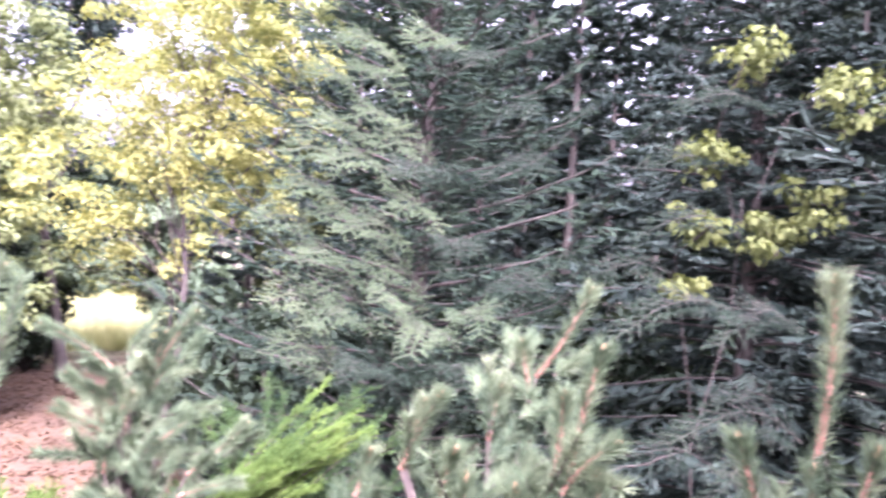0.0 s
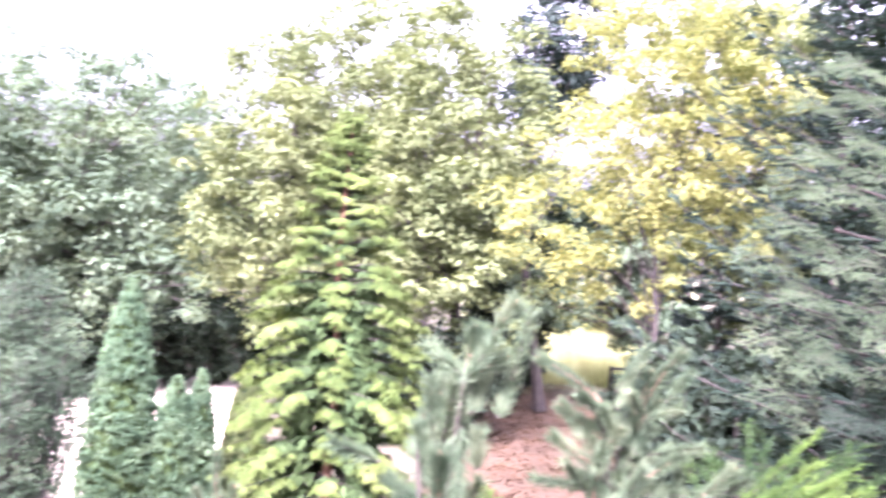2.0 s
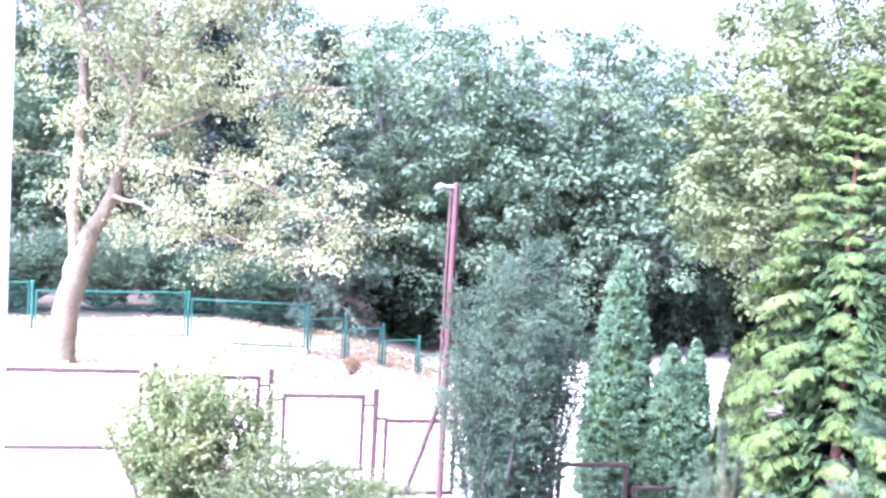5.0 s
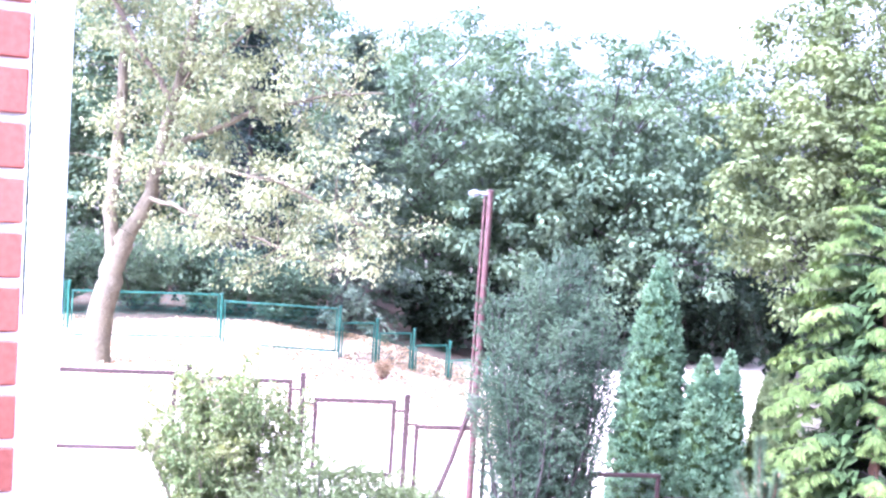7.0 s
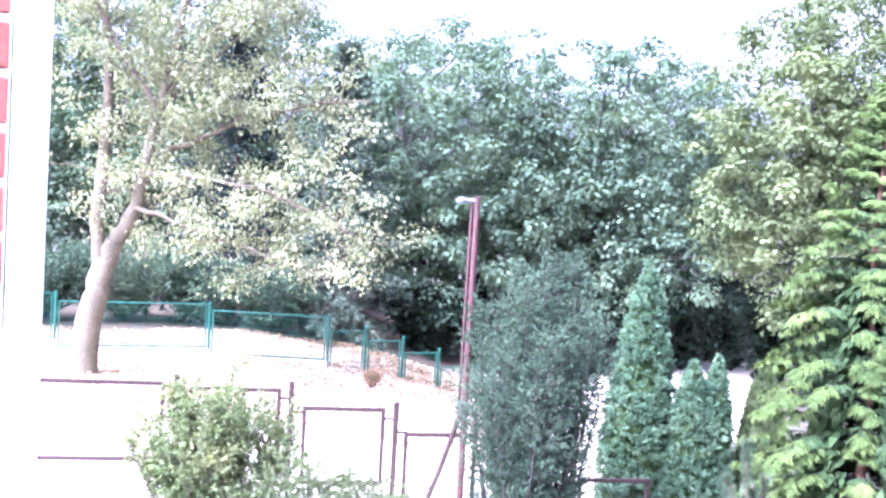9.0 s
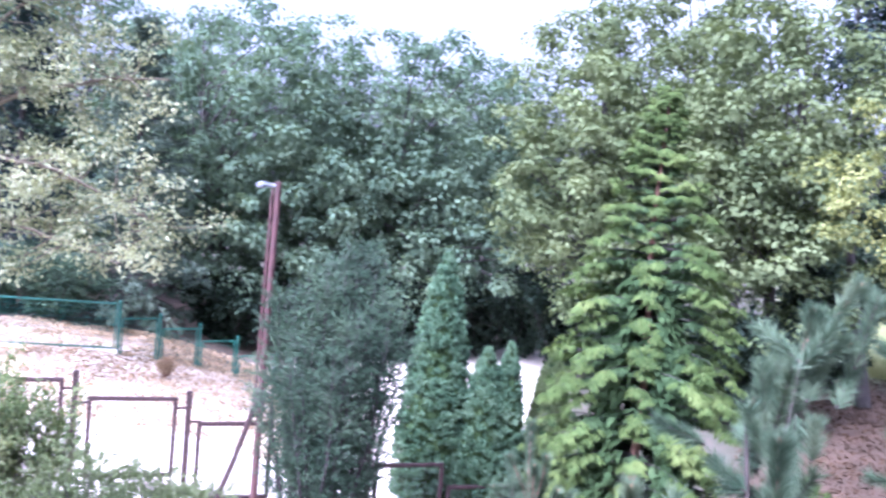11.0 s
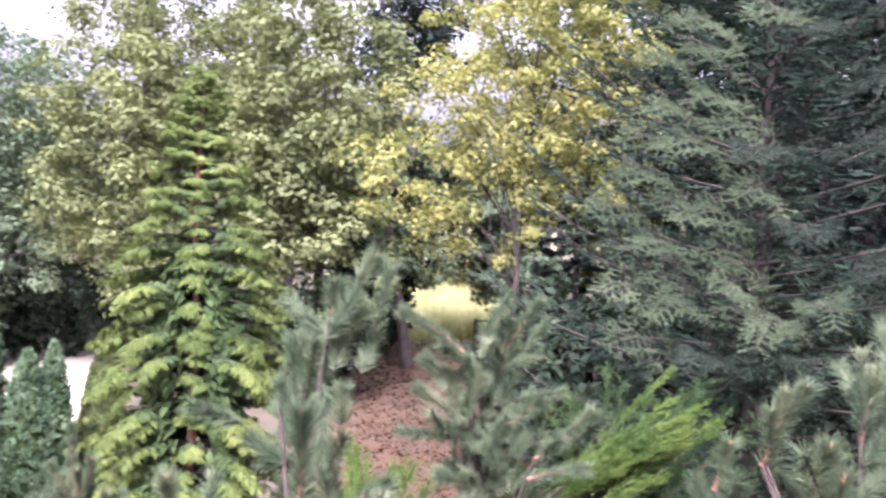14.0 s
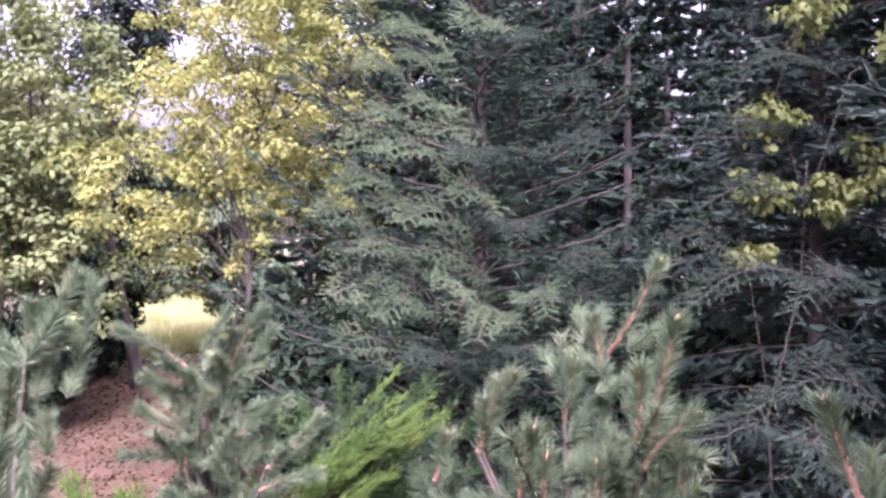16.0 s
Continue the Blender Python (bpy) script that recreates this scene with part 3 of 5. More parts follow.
def bushy(name, label, base, h, r, stems, seed, material, bark, bare=0.2, twigs=34, count=16, needle=0.03, width=0.008, spread=45, upright=0.8, category="shrub", twig_len=0.32, blade=False, taper=0.5):
    """A many-stemmed shrub: stems fan out from the foot and carry needled or leafy shoots."""
    rs = np.random.RandomState(seed)
    root = thing(name, base, label, category)
    wood, fol = Soup(), Soup()
    sa, sb = [], []
    for i in range(stems):
        th = i * 2.39996 + rs.normal(0, 0.3)
        q = math.sqrt((i + 0.5) / stems)
        hh = h * rs.uniform(0.8, 1.02) * (1 - 0.28 * q ** 3)
        s = np.linspace(0, 1, 8)
        out = r * q * (s ** taper) * 0.92
        pts = np.stack([math.cos(th) * out, math.sin(th) * out, hh * s], 1) + np.cumsum(rs.normal(0, 0.02, (8, 3)), 0) * (1, 1, 0.3)
        wood.tube(pts, 0.026 * (1 - 0.85 * s) * (0.6 + 0.12 * h), 5, False)
        u = bare + (1 - bare) * rs.random(twigs) ** 0.9
        a = np.stack([np.interp(u, s, pts[:, k]) for k in range(3)], 1)
        oth = rs.random(twigs) * 2 * np.pi
        d = unit(np.stack([np.cos(oth), np.sin(oth), 0 * oth], 1) * (1.15 - upright) * 1.6 + (0, 0, upright) + rs.normal(0, 0.15, (twigs, 3)))
        ln = twig_len * rs.uniform(0.6, 1.3, twigs)
        b = a + d * ln[:, None]
        sa.append(a), sb.append(b)
        for f in (0.35, 0.65):
            dq = unit(d + rs.normal(0, 0.5, (twigs, 3)))
            sa.append(a + (b - a) * f), sb.append(a + (b - a) * f + dq * (ln * 0.55)[:, None])
        sa.append(pts[-2:-1]), sb.append(pts[-1:] + (0, 0, 0.15))
    sa, sb = np.concatenate(sa), np.concatenate(sb)
    if blade:
        n = len(sa) * count
        ra, rb = np.repeat(sa, count, 0), np.repeat(sb, count, 0)
        pos = ra + (rb - ra) * rs.random((n, 1))
        d = unit(unit(rb - ra) * 0.5 + rs.normal(size=(n, 3)) * 0.7)
        ln = needle * rs.uniform(0.6, 1.3, n)
        fol.leaves(pos, d, ln, ln * width, rs, unit(d * 0.3 + (0, 0, 0.7)))
    else:
        fol.needles(sa, sb, count, needle, width, spread, rs)
    w = unit(np.cross(sb - sa, rs.normal(size=sa.shape))) * 0.0025
    wood.add(np.stack([sa - w, sa + w, sb + w * 0.4, sb - w * 0.4], 1), np.arange(len(sa) * 4).reshape(-1, 4))
    part("stem_work", wood, bark, root, kind="stuff")
    part("foliage", fol, material, root)
    return root


def bud_soup(p, d, ln, rad):
    s = Soup()
    f = np.linspace(0, 1, 5)
    s.tube(p + d * (f * ln)[:, None], rad * np.array((0.8, 1.0, 0.85, 0.5, 0.08)), 6)
    return s


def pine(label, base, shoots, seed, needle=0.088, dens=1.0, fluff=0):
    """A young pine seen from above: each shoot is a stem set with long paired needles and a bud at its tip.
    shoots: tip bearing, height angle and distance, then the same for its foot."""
    rs = np.random.RandomState(seed)
    base = np.array(base, float)
    root = thing("pine", base, label, "pine tree", "young pines below the balcony")
    wood = Soup()
    feet = []
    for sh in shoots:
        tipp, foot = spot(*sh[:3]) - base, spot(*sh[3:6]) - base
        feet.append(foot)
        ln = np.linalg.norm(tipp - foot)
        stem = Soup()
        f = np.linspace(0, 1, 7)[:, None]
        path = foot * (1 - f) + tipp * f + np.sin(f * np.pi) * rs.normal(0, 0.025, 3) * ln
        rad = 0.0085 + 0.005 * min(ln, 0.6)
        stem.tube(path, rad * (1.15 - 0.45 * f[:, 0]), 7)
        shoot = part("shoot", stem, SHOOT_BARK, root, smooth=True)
        fol = Soup()
        a, b = path[:-1], path[1:]
        for k in range(len(a)):
            up = (k + 0.5) / len(a)
            n = int(ln / len(a) * 2350 * dens * (0.4 + 0.75 * up))
            if n:
                fol.needles(a[k:k + 1], b[k:k + 1], n, needle * (0.7 + 0.3 * up), 0.0050, 48 - 12 * up, rs)
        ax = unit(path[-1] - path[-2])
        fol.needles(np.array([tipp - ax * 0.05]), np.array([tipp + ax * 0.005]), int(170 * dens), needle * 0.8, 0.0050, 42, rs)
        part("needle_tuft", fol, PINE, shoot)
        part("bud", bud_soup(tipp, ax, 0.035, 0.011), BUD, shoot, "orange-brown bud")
    feet = np.array(feet)
    lead = feet[:, :2].mean(0)
    top = feet[:, 2].max() * 0.97
    tp = np.array([(0, 0, 0), (lead[0] * 0.5, lead[1] * 0.5, top * 0.45), (lead[0], lead[1], top * 0.85)])
    wood.tube(tp, (0.06, 0.04, 0.016), 8)
    for ft in feet:
        h0 = max(0.2, ft[2] - 0.35 - 0.3 * np.linalg.norm(ft[:2] - lead))
        p0 = np.array([np.interp(h0, tp[:, 2], tp[:, i]) for i in range(3)])
        m = p0 * 0.45 + ft * 0.55 + (0, 0, -0.08)
        wood.tube(np.array([p0, p0 * 0.5 + m * 0.5, m, ft]), (0.016, 0.013, 0.010, 0.007), 6, False)
    part("branch_work", wood, TWIG_BARK, root, smooth=True, kind="stuff")
    if fluff:
        sa, sb = [], []
        for k in range(fluff):
            ft = feet[rs.randint(len(feet))]
            a = ft * 0.75 + np.array([lead[0], lead[1], ft[2]]) * 0.25 + rs.normal(0, 1, 3) * (0.09, 0.09, 0.08) - (0, 0, rs.uniform(-0.04, 0.42))
            d = unit(np.array([*(a[:2] - lead) * 0.9, 0.35]) + rs.normal(0, 0.3, 3))
            sa.append(a), sb.append(a + d * rs.uniform(0.12, 0.28))
        fol, tw = Soup(), Soup()
        for a, b in zip(sa, sb):
            tw.tube(np.array([a, b]), (0.006, 0.004), 5)
        fol.needles(np.array(sa), np.array(sb), int(330 * dens), needle * 0.85, 0.0050, 46, rs)
        part("twig_work", tw, TWIG_BARK, root, kind="stuff")
        part("lower_foliage", fol, PINE, root, kind="stuff")
    return root


# ---- house corner ----
def house():
    bear, d = radians(-36.6), 1.5
    corner = np.array((d * math.sin(bear) - 0.124, d * math.cos(bear) - 0.011))
    along = np.array((-math.cos(bear), math.sin(bear)))
    turn = math.atan2(-along[1], -along[0])
    wall = new("house_wall")
    wall.location, wall.rotation_euler = (corner[0], corner[1], 0), (0, 0, turn)
    tagged(wall, "red brick house wall with white mortar joints", "wall", kind="structure")
    core = Soup()
    core.box((-3.4, -0.005, -0.2), (-0.004, 0.30, 5.95))
    part("mortar_core", core, MORTAR, wall)
    trim = Soup()
    trim.box((0.0, -0.012, -0.2), (0.050, 0.31, 5.95))
    tob = new("corner_trim", trim.mesh("corner_trim", WHITE_PAINT))
    tob.location, tob.rotation_euler = wall.location, wall.rotation_euler
    tagged(tob, "white painted corner trim of the house", "trim", kind="structure")
    # Unseen wall added behind the camera, sized to shade pines and right-hand trees.
    back = Soup()
    back.box((-3.6, -2.3, -2.0), (12.0, -2.0, 8.1))
    tagged(new("unseen_shade_wall", back.mesh("unseen_shade_wall", WHITE_PAINT)), "unseen plain white wall added behind the balcony to shade the near plants", "wall", kind="structure")
    floor = Soup()
    floor.box((-1.6, -2.0, 2.55), (1.6, 0.45, 2.75))
    tagged(new("balcony_floor", floor.mesh("balcony_floor", CONCRETE)), "plain concrete balcony slab", "floor", kind="structure")
    return wall


WALL = house()


# ---- fences ----
def wires(w, h, step, rad, x0=0.0, z0=0.0, stepz=None):
    s = Soup()
    for x in np.arange(step, w - step * 0.3, step):
        s.tube([(x0 + x, 0, z0), (x0 + x, 0, z0 + h)], rad, 3, False)
    for z in np.arange(stepz or step, h - step * 0.3, stepz or step):
        s.tube([(x0, 0, z0 + z), (x0 + w, 0, z0 + z)], rad, 3, False)
    return s


FENCE_BEAR, FENCE_D = radians(-21.5), 14.2
FENCE_O = np.array((FENCE_D * math.sin(FENCE_BEAR), FENCE_D * math.cos(FENCE_BEAR)))
FENCE_T = np.array((math.cos(FENCE_BEAR), -math.sin(FENCE_BEAR)))


def fence_s(bearing):
    return FENCE_D * math.tan(radians(bearing) - FENCE_BEAR)


def bar(lo, hi, edge=0.12):
    """A steel bar with broken edges."""
    bm = bmesh.new()
    lo, hi = Vector(lo), Vector(hi)
    bmesh.ops.create_cube(bm, size=1)
    bmesh.ops.scale(bm, vec=hi - lo, verts=bm.verts)
    bmesh.ops.translate(bm, vec=(lo + hi) / 2, verts=bm.verts)
    bmesh.ops.bevel(bm, geom=bm.edges[:], offset=min(hi - lo) * edge, segments=1, affect="EDGES")
    return bm


def bar_part(name, bars, mat, parent, place, label=""):
    me = bpy.data.meshes.new(name)
    full = bmesh.new()
    for lo, hi in bars:
        b = bar(lo, hi)
        tmp = bpy.data.meshes.new("bar")
        b.to_mesh(tmp)
        b.free()
        full.from_mesh(tmp)
        bpy.data.meshes.remove(tmp)
    full.to_mesh(me)
    full.free()
    me.materials.append(mat)
    ob = new(name, me)
    ob.parent, ob.matrix_local = parent, place
    return tagged(ob, label)


def panel(fence, place, w, h, t, mat, mesh_step, wire_r, stepz=None):
    """A frame of four bars filled with wire mesh."""
    ob = bar_part("panel", [((0, -t / 2, h - t), (w, t / 2, h)), ((0, -t / 2, 0), (w, t / 2, t)), ((0, -t / 2 + 0.002, t), (t, t / 2 - 0.002, h - t)), ((w - t, -t / 2 + 0.002, t), (w, t / 2 - 0.002, h - t))], mat, fence, place)
    part("wire_mesh", wires(w - 2 * t, h - 2 * t, mesh_step, wire_r, t, t, stepz), WIRE if mat is RUST else mat, ob, "thin wire mesh", kind="stuff")


def red_fence():
    turn = math.atan2(FENCE_T[1], FENCE_T[0])
    fence = thing("steel_fence", (0, 0, 0), "stepped red-brown steel fence of wire mesh panels", "fence")
    spans = ((-36.4, -28.72, -10.68), (-27.35, -22.05, -11.1), (-20.75, -15.8, -12.1), (-14.6, -10.2, -13.35), (-9.0, -4.6, -14.4), (-3.95, 0.2, -15.15), (0.5, 4.6, -16.0), (5.2, 9.0, -16.9), (9.6, 13.4, -17.6))
    for a, b, el in spans:
        s0, s1 = fence_s(a), fence_s(b)
        p = FENCE_O + FENCE_T * s0
        top = spot((a + b) / 2, el, FENCE_D / math.cos(radians((a + b) / 2) - FENCE_BEAR))[2]
        panel(fence, pose(p[0], p[1], top - 1.17, 0, 0, math.degrees(turn)), s1 - s0, 1.17, 0.06, RUST, 0.05, 0.0012)
    for bear, el in ((-28.05, -10.4), (-21.45, -10.7), (-15.15, -11.7), (-4.3, -14.6), (4.9, -16.2), (9.3, -17.0)):
        p = FENCE_O + FENCE_T * fence_s(bear)
        top = spot(bear, el, FENCE_D / math.cos(radians(bear) - FENCE_BEAR))[2]
        z = float(ground_z(*p))
        post = bar_part("post", [((-0.04, -0.04, 0), (0.04, 0.04, top - z + 0.05))], RUST, fence, pose(p[0], p[1], z - 0.05, 0, 0, math.degrees(turn)))
        for sgn, dz in ((-1, 0.22), (1, 0.42)):
            x = sorted((0.04 * sgn, 0.19 * sgn))
            bar_part("bracket", [((x[0], -0.018, top - z - dz), (x[1], 0.018, top - z - dz + 0.035))], RUST, post, Matrix())


red_fence()


def lamp_pole():
    p = spot(-11.05, 0, 14.25)
    z = float(ground_z(p[0], p[1]))
    root = thing("lamp_pole", (p[0], p[1], z), "tall red-brown steel pole with a small lamp on top", "pole")
    h = EYE_Z + 14.25 * math.tan(radians(0.72)) - z
    s = Soup()
    s.tube([(0, 0, -0.1), (0.0, 0, h * 0.5), (0.02, 0, h)], (0.055, 0.05, 0.046), 10)
    part("pole", s, POLE_RED, root, smooth=True)
    c = Soup()
    c.tube([(-0.09, 0.0, h * 0.35), (-0.075, 0, h * 0.7), (-0.06, 0, h - 0.02)], 0.022, 8)
    part("conduit", c, POLE_RED, root)
    b = Soup()
    b.tube([(-0.62, -0.2, -0.1), (-0.30, -0.1, h * 0.17), (-0.03, -0.02, h * 0.36)], 0.04, 8)
    part("brace", b, RUST, root, "slanting steel brace")
    clamp = Soup()
    clamp.tube([(-0.02, 0, h * 0.335), (-0.02, 0, h * 0.375)], 0.10, 10)
    part("clamp", clamp, TWIG_BARK, root, "dark clamp")
    arm = Soup()
    arm.tube([(0.05, 0, h - 0.06), (-0.12, -0.02, h - 0.05), (-0.2, -0.03, h - 0.05)], (0.03, 0.03, 0.025), 8)
    part("lamp_arm", arm, PLASTIC, root)
    head = Soup()
    f = np.linspace(0, 1, 7)
    head.tube(np.stack([-0.14 - 0.16 * f, -0.03 + 0 * f, h - 0.045 - 0.02 * f], 1), 0.045 * np.sin(np.pi * (0.12 + 0.8 * f)) + 0.012, 10)
    part("lamp_head", head, PLASTIC, root, "pale grey lamp head", smooth=True)


lamp_pole()


def green_fence():
    stops = ((-43.0, -5.6, 25.8), (-34.6, -6.05, 25.8), (-26.2, -6.5, 25.8), (-19.25, -6.92, 25.2), (-17.0, -7.54, 25.6), (-14.75, -8.02, 26.0), (-12.56, -8.62, 26.4), (-10.2, -9.3, 27.0))
    fence = thing("green_fence", (0, 0, 0), "green painted steel fence on a pale concrete base", "fence")
    pts = [spot(*q) for q in stops]
    for p in pts:
        z = min(float(ground_z(p[0], p[1])), p[2] - 1.2)
        s = Soup()
        s.tube([(p[0], p[1], z - 0.1), (p[0], p[1], p[2] + 0.06)], 0.04, 10)
        post = part("post", s, GREEN_PAINT, fence, smooth=True)
        cap = Soup()
        cap.tube([(p[0], p[1], p[2] + 0.055), (p[0], p[1], p[2] + 0.085)], (0.05, 0.044), 10)
        part("cap", cap, GREEN_PAINT, post)
    for a, b in zip(pts[:-1], pts[1:]):
        dd = b - a
        w, turn = math.hypot(dd[0], dd[1]), math.atan2(dd[1], dd[0])
        w -= 0.14
        o = a + 0.07 * np.array((math.cos(turn), math.sin(turn), 0))
        top = b[2] - 0.02 if w < 2 else (a[2] + b[2]) / 2 - 0.03
        panel(fence, pose(o[0], o[1], top - 1.16, 0, 0, math.degrees(turn)), w, 1.16, 0.04, GREEN_PAINT, 0.07, 0.0035, 0.14)
        bar_part("base_strip", [((-0.07, -0.05, 0), (w + 0.07, 0.05, 0.34))], CONCRETE, fence, pose(o[0], o[1], top - 1.52, 0, 0, math.degrees(turn)), "pale concrete base strip")


green_fence()

# ---- trees of the yard ----
cypress("false_cypress", "tall golden-green false cypress with drooping flat sprays", stand(11.35, 9.9), EYE_Z + 9.9 * math.tan(radians(7.5)) - stand(11.35, 9.9).z, 11)
b = stand(-0.55, 16.2)
thuja("tall pointed blue-green thuja behind the fence", b, ((0, 0, EYE_Z + 16.2 * math.tan(radians(-2.55)) - b.z, 0.67),), 21)
b = stand(2.6, 16.0)
thuja("smaller thuja with two pointed tops behind the fence", b, ((-0.08, 0, EYE_Z + 16.0 * math.tan(radians(-8.0)) - b.z, 0.66), (0.30, 0.06, EYE_Z + 16.0 * math.tan(radians(-7.6)) - b.z, 0.34)), 22)
b = stand(6.3, 16.8)
thuja("small yellowish thuja beside the false cypress", b, ((0, 0, EYE_Z + 16.8 * math.tan(radians(-7.8)) - b.z, 0.64),), 23, OLIVE_LEAF)
b = stand(-7.0, 12.6)
bushy("yew", "dark green many-stemmed yew with bare lower stems", b, EYE_Z + 12.6 * math.tan(radians(-3.0)) - b.z, 1.0, 46, 31, YEW, DARK_BARK, bare=0.24, twigs=70, count=11, needle=0.044, width=0.019, spread=42, upright=0.60, twig_len=0.36)
b = stand(-25.8, 10.2)
bushy("shrub", "pale variegated leafy shrub with arching stems", b, EYE_Z + 10.2 * math.tan(radians(-11.3)) - b.z, 0.95, 34, 32, SHRUB_LEAF, PALE_BARK, bare=0.2, twigs=34, count=10, needle=0.055, width=0.5, upright=0.85, blade=True, taper=0.85)
b = stand(-19.0, 8.6)
bushy("juniper", "spreading mid-green juniper bush", b, EYE_Z + 8.6 * math.tan(radians(-15.6)) - b.z, 1.1, 40, 33, OLIVE_LEAF, DARK_BARK, bare=0.3, twigs=36, count=12, needle=0.05, width=0.02, upright=0.5, taper=0.8)

# left tree with a forked pale trunk
def pale_tree():
    rs = np.random.RandomState(41)
    base = stand(-33.2, 22.5)
    root = thing("pale_tree", base, "half-bare tree with pale grey-green leaves and forked trunk", "tree")
    o = np.array(base)

    def g(bear, el, d=22.5):
        return spot(bear, el, d) - o

    def limb(name, pts, r0, r1, mat=PALE_BARK):
        s = Soup()
        pts = np.array(pts)
        f = np.linspace(0, 1, len(pts))
        ff = np.linspace(0, 1, len(pts) * 3)
        path = np.stack([np.interp(ff, f, pts[:, k]) for k in range(3)], 1)
        path[1:-1] = (path[:-2] + path[1:-1] * 2 + path[2:]) / 4 + rs.normal(0, 0.02, (len(path) - 2, 3))
        rad = r0 + (r1 - r0) * ff
        if name == "trunk":
            rad = rad * (1 + 0.35 * np.exp(-ff * 12))
        s.tube(path, rad, 10 if r0 > 0.1 else 6)
        part(name, s, mat, root, smooth=True)
        return path

    limb("trunk", [(0, 0, -0.1), g(-32.95, -8.0), g(-32.5, -5.6), g(-32.2, -4.2), g(-31.7, -3.1)], 0.31, 0.23)
    ends = [limb("limb", [g(-31.8, -3.3), g(-31.0, -2.1), g(-30.4, -0.5), g(-29.6, 4.2), g(-28.6, 9.2), g(-27.5, 15), g(-27, 19)], 0.20, 0.05),
            limb("limb", [g(-29.9, 2.0), g(-27.3, 3.0, 22), g(-24.8, 4.6, 21.5), g(-21.2, 5.5, 21.5), g(-17.5, 6.0, 21.5)], 0.085, 0.02),
            limb("limb", [g(-32.4, -4.4), g(-32.7, -1.6), g(-32.3, 3.8, 23), g(-32.3, 7.3, 23), g(-32.8, 11, 23.2), g(-33.5, 16, 23.2)], 0.17, 0.05),
            limb("limb", [g(-29.6, 4.4), g(-29.9, 5.1), g(-31.8, 7.7), g(-33.1, 10.1), g(-34, 13)], 0.075, 0.045, BARK),
            limb("limb", [g(-30.6, -1.0, 22.2), g(-28.3, -1.7, 21.6), g(-25.0, -2.8, 21.2), g(-22.0, -3.8, 21), g(-19.3, -4.2, 21)], 0.06, 0.012),
            limb("limb", [g(-29.4, 4.5), g(-28.3, 6.0), g(-26.5, 7.9), g(-22.9, 11.4), g(-20, 13)], 0.07, 0.02),
            limb("limb", [g(-29.5, 4.2), g(-27.8, 8.5, 22), g(-25.2, 10.4, 21.6), g(-22.6, 13.5, 21.4)], 0.05, 0.02),
            limb("limb", [g(-30.1, 1.0, 22), g(-26.8, 0.9, 21.5), g(-23, 0.3, 21), g(-19.5, -1.4, 21), g(-17.0, -2.6, 21)], 0.06, 0.012)]
    twigs, crown = Soup(), Soup()
    cen = []
    for path in ends:
        for k in range(34):
            u = rs.uniform(0.25, 1.0)
            a = path[int(u * (len(path) - 1))]
            d = unit(rs.normal(size=3) * (1, 1, 0.7) + (0.25, 0, 0.05))
            b2 = a + d * rs.uniform(0.5, 1.9)
            mid = (a + b2) / 2 + rs.normal(0, 0.12, 3)
            twigs.tube(np.array([a, mid, b2 - (0, 0, 0.15)]), (0.016, 0.010, 0.004), 4, False)
            cen += [b2, mid * 0.4 + b2 * 0.6]
    cen = np.array(cen)
    el = np.degrees(np.arctan2(cen[:, 2] + o[2] - EYE_Z, 22))
    cen = cen[el > -5.5]
    idx = np.repeat(np.arange(len(cen)), 48)
    n = len(idx)
    dd = unit(rs.normal(size=(n, 3)))
    pos = cen[idx] + dd * rs.uniform(0.05, 0.5, (n, 1)) * (1, 1, 0.75)
    ln = 0.105 * rs.uniform(0.6, 1.3, n)
    crown.leaves(pos, unit(dd * 0.4 + rs.normal(size=(n, 3)) * 0.5 + (0, 0, -0.5)), ln, ln * 0.6, rs, unit(rs.normal(size=(n, 3)) * 0.5 + (0, 0, 0.8)))
    part("twig_work", twigs, PALE_BARK, root, kind="stuff")
    part("crown", crown, PALE_LEAF, root)


pale_tree()

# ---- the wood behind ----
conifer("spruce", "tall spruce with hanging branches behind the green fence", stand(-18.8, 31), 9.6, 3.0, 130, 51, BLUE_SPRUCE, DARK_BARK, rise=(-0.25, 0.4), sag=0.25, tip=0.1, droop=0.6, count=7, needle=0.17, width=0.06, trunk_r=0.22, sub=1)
conifer("spruce", "dark spruce behind the green fence", stand(-25, 33), 9.6, 3.2, 110, 52, DARK_SPRUCE, DARK_BARK, rise=(-0.25, 0.4), sag=0.25, droop=0.5, count=7, needle=0.17, width=0.06, trunk_r=0.2, sub=1)
for k, (bear, d, hh, rr) in enumerate(((-35.5, 31.5, 2.6, 2.4), (-31.0, 31.5, 2.7, 2.3), (-26.5, 31.0, 2.2, 2.0), (-39.5, 31.5, 2.7, 2.3), (-22.8, 30.0, 2.0, 1.6))):
    bushy("juniper", "dark green spreading juniper behind the green fence", stand(bear, d), hh, rr, 30, 60 + k, OAK_LEAF if k % 2 else YEW, DARK_BARK, bare=0.1, twigs=30, count=8, needle=0.11, width=0.045, upright=0.45, taper=0.8, twig_len=0.5)

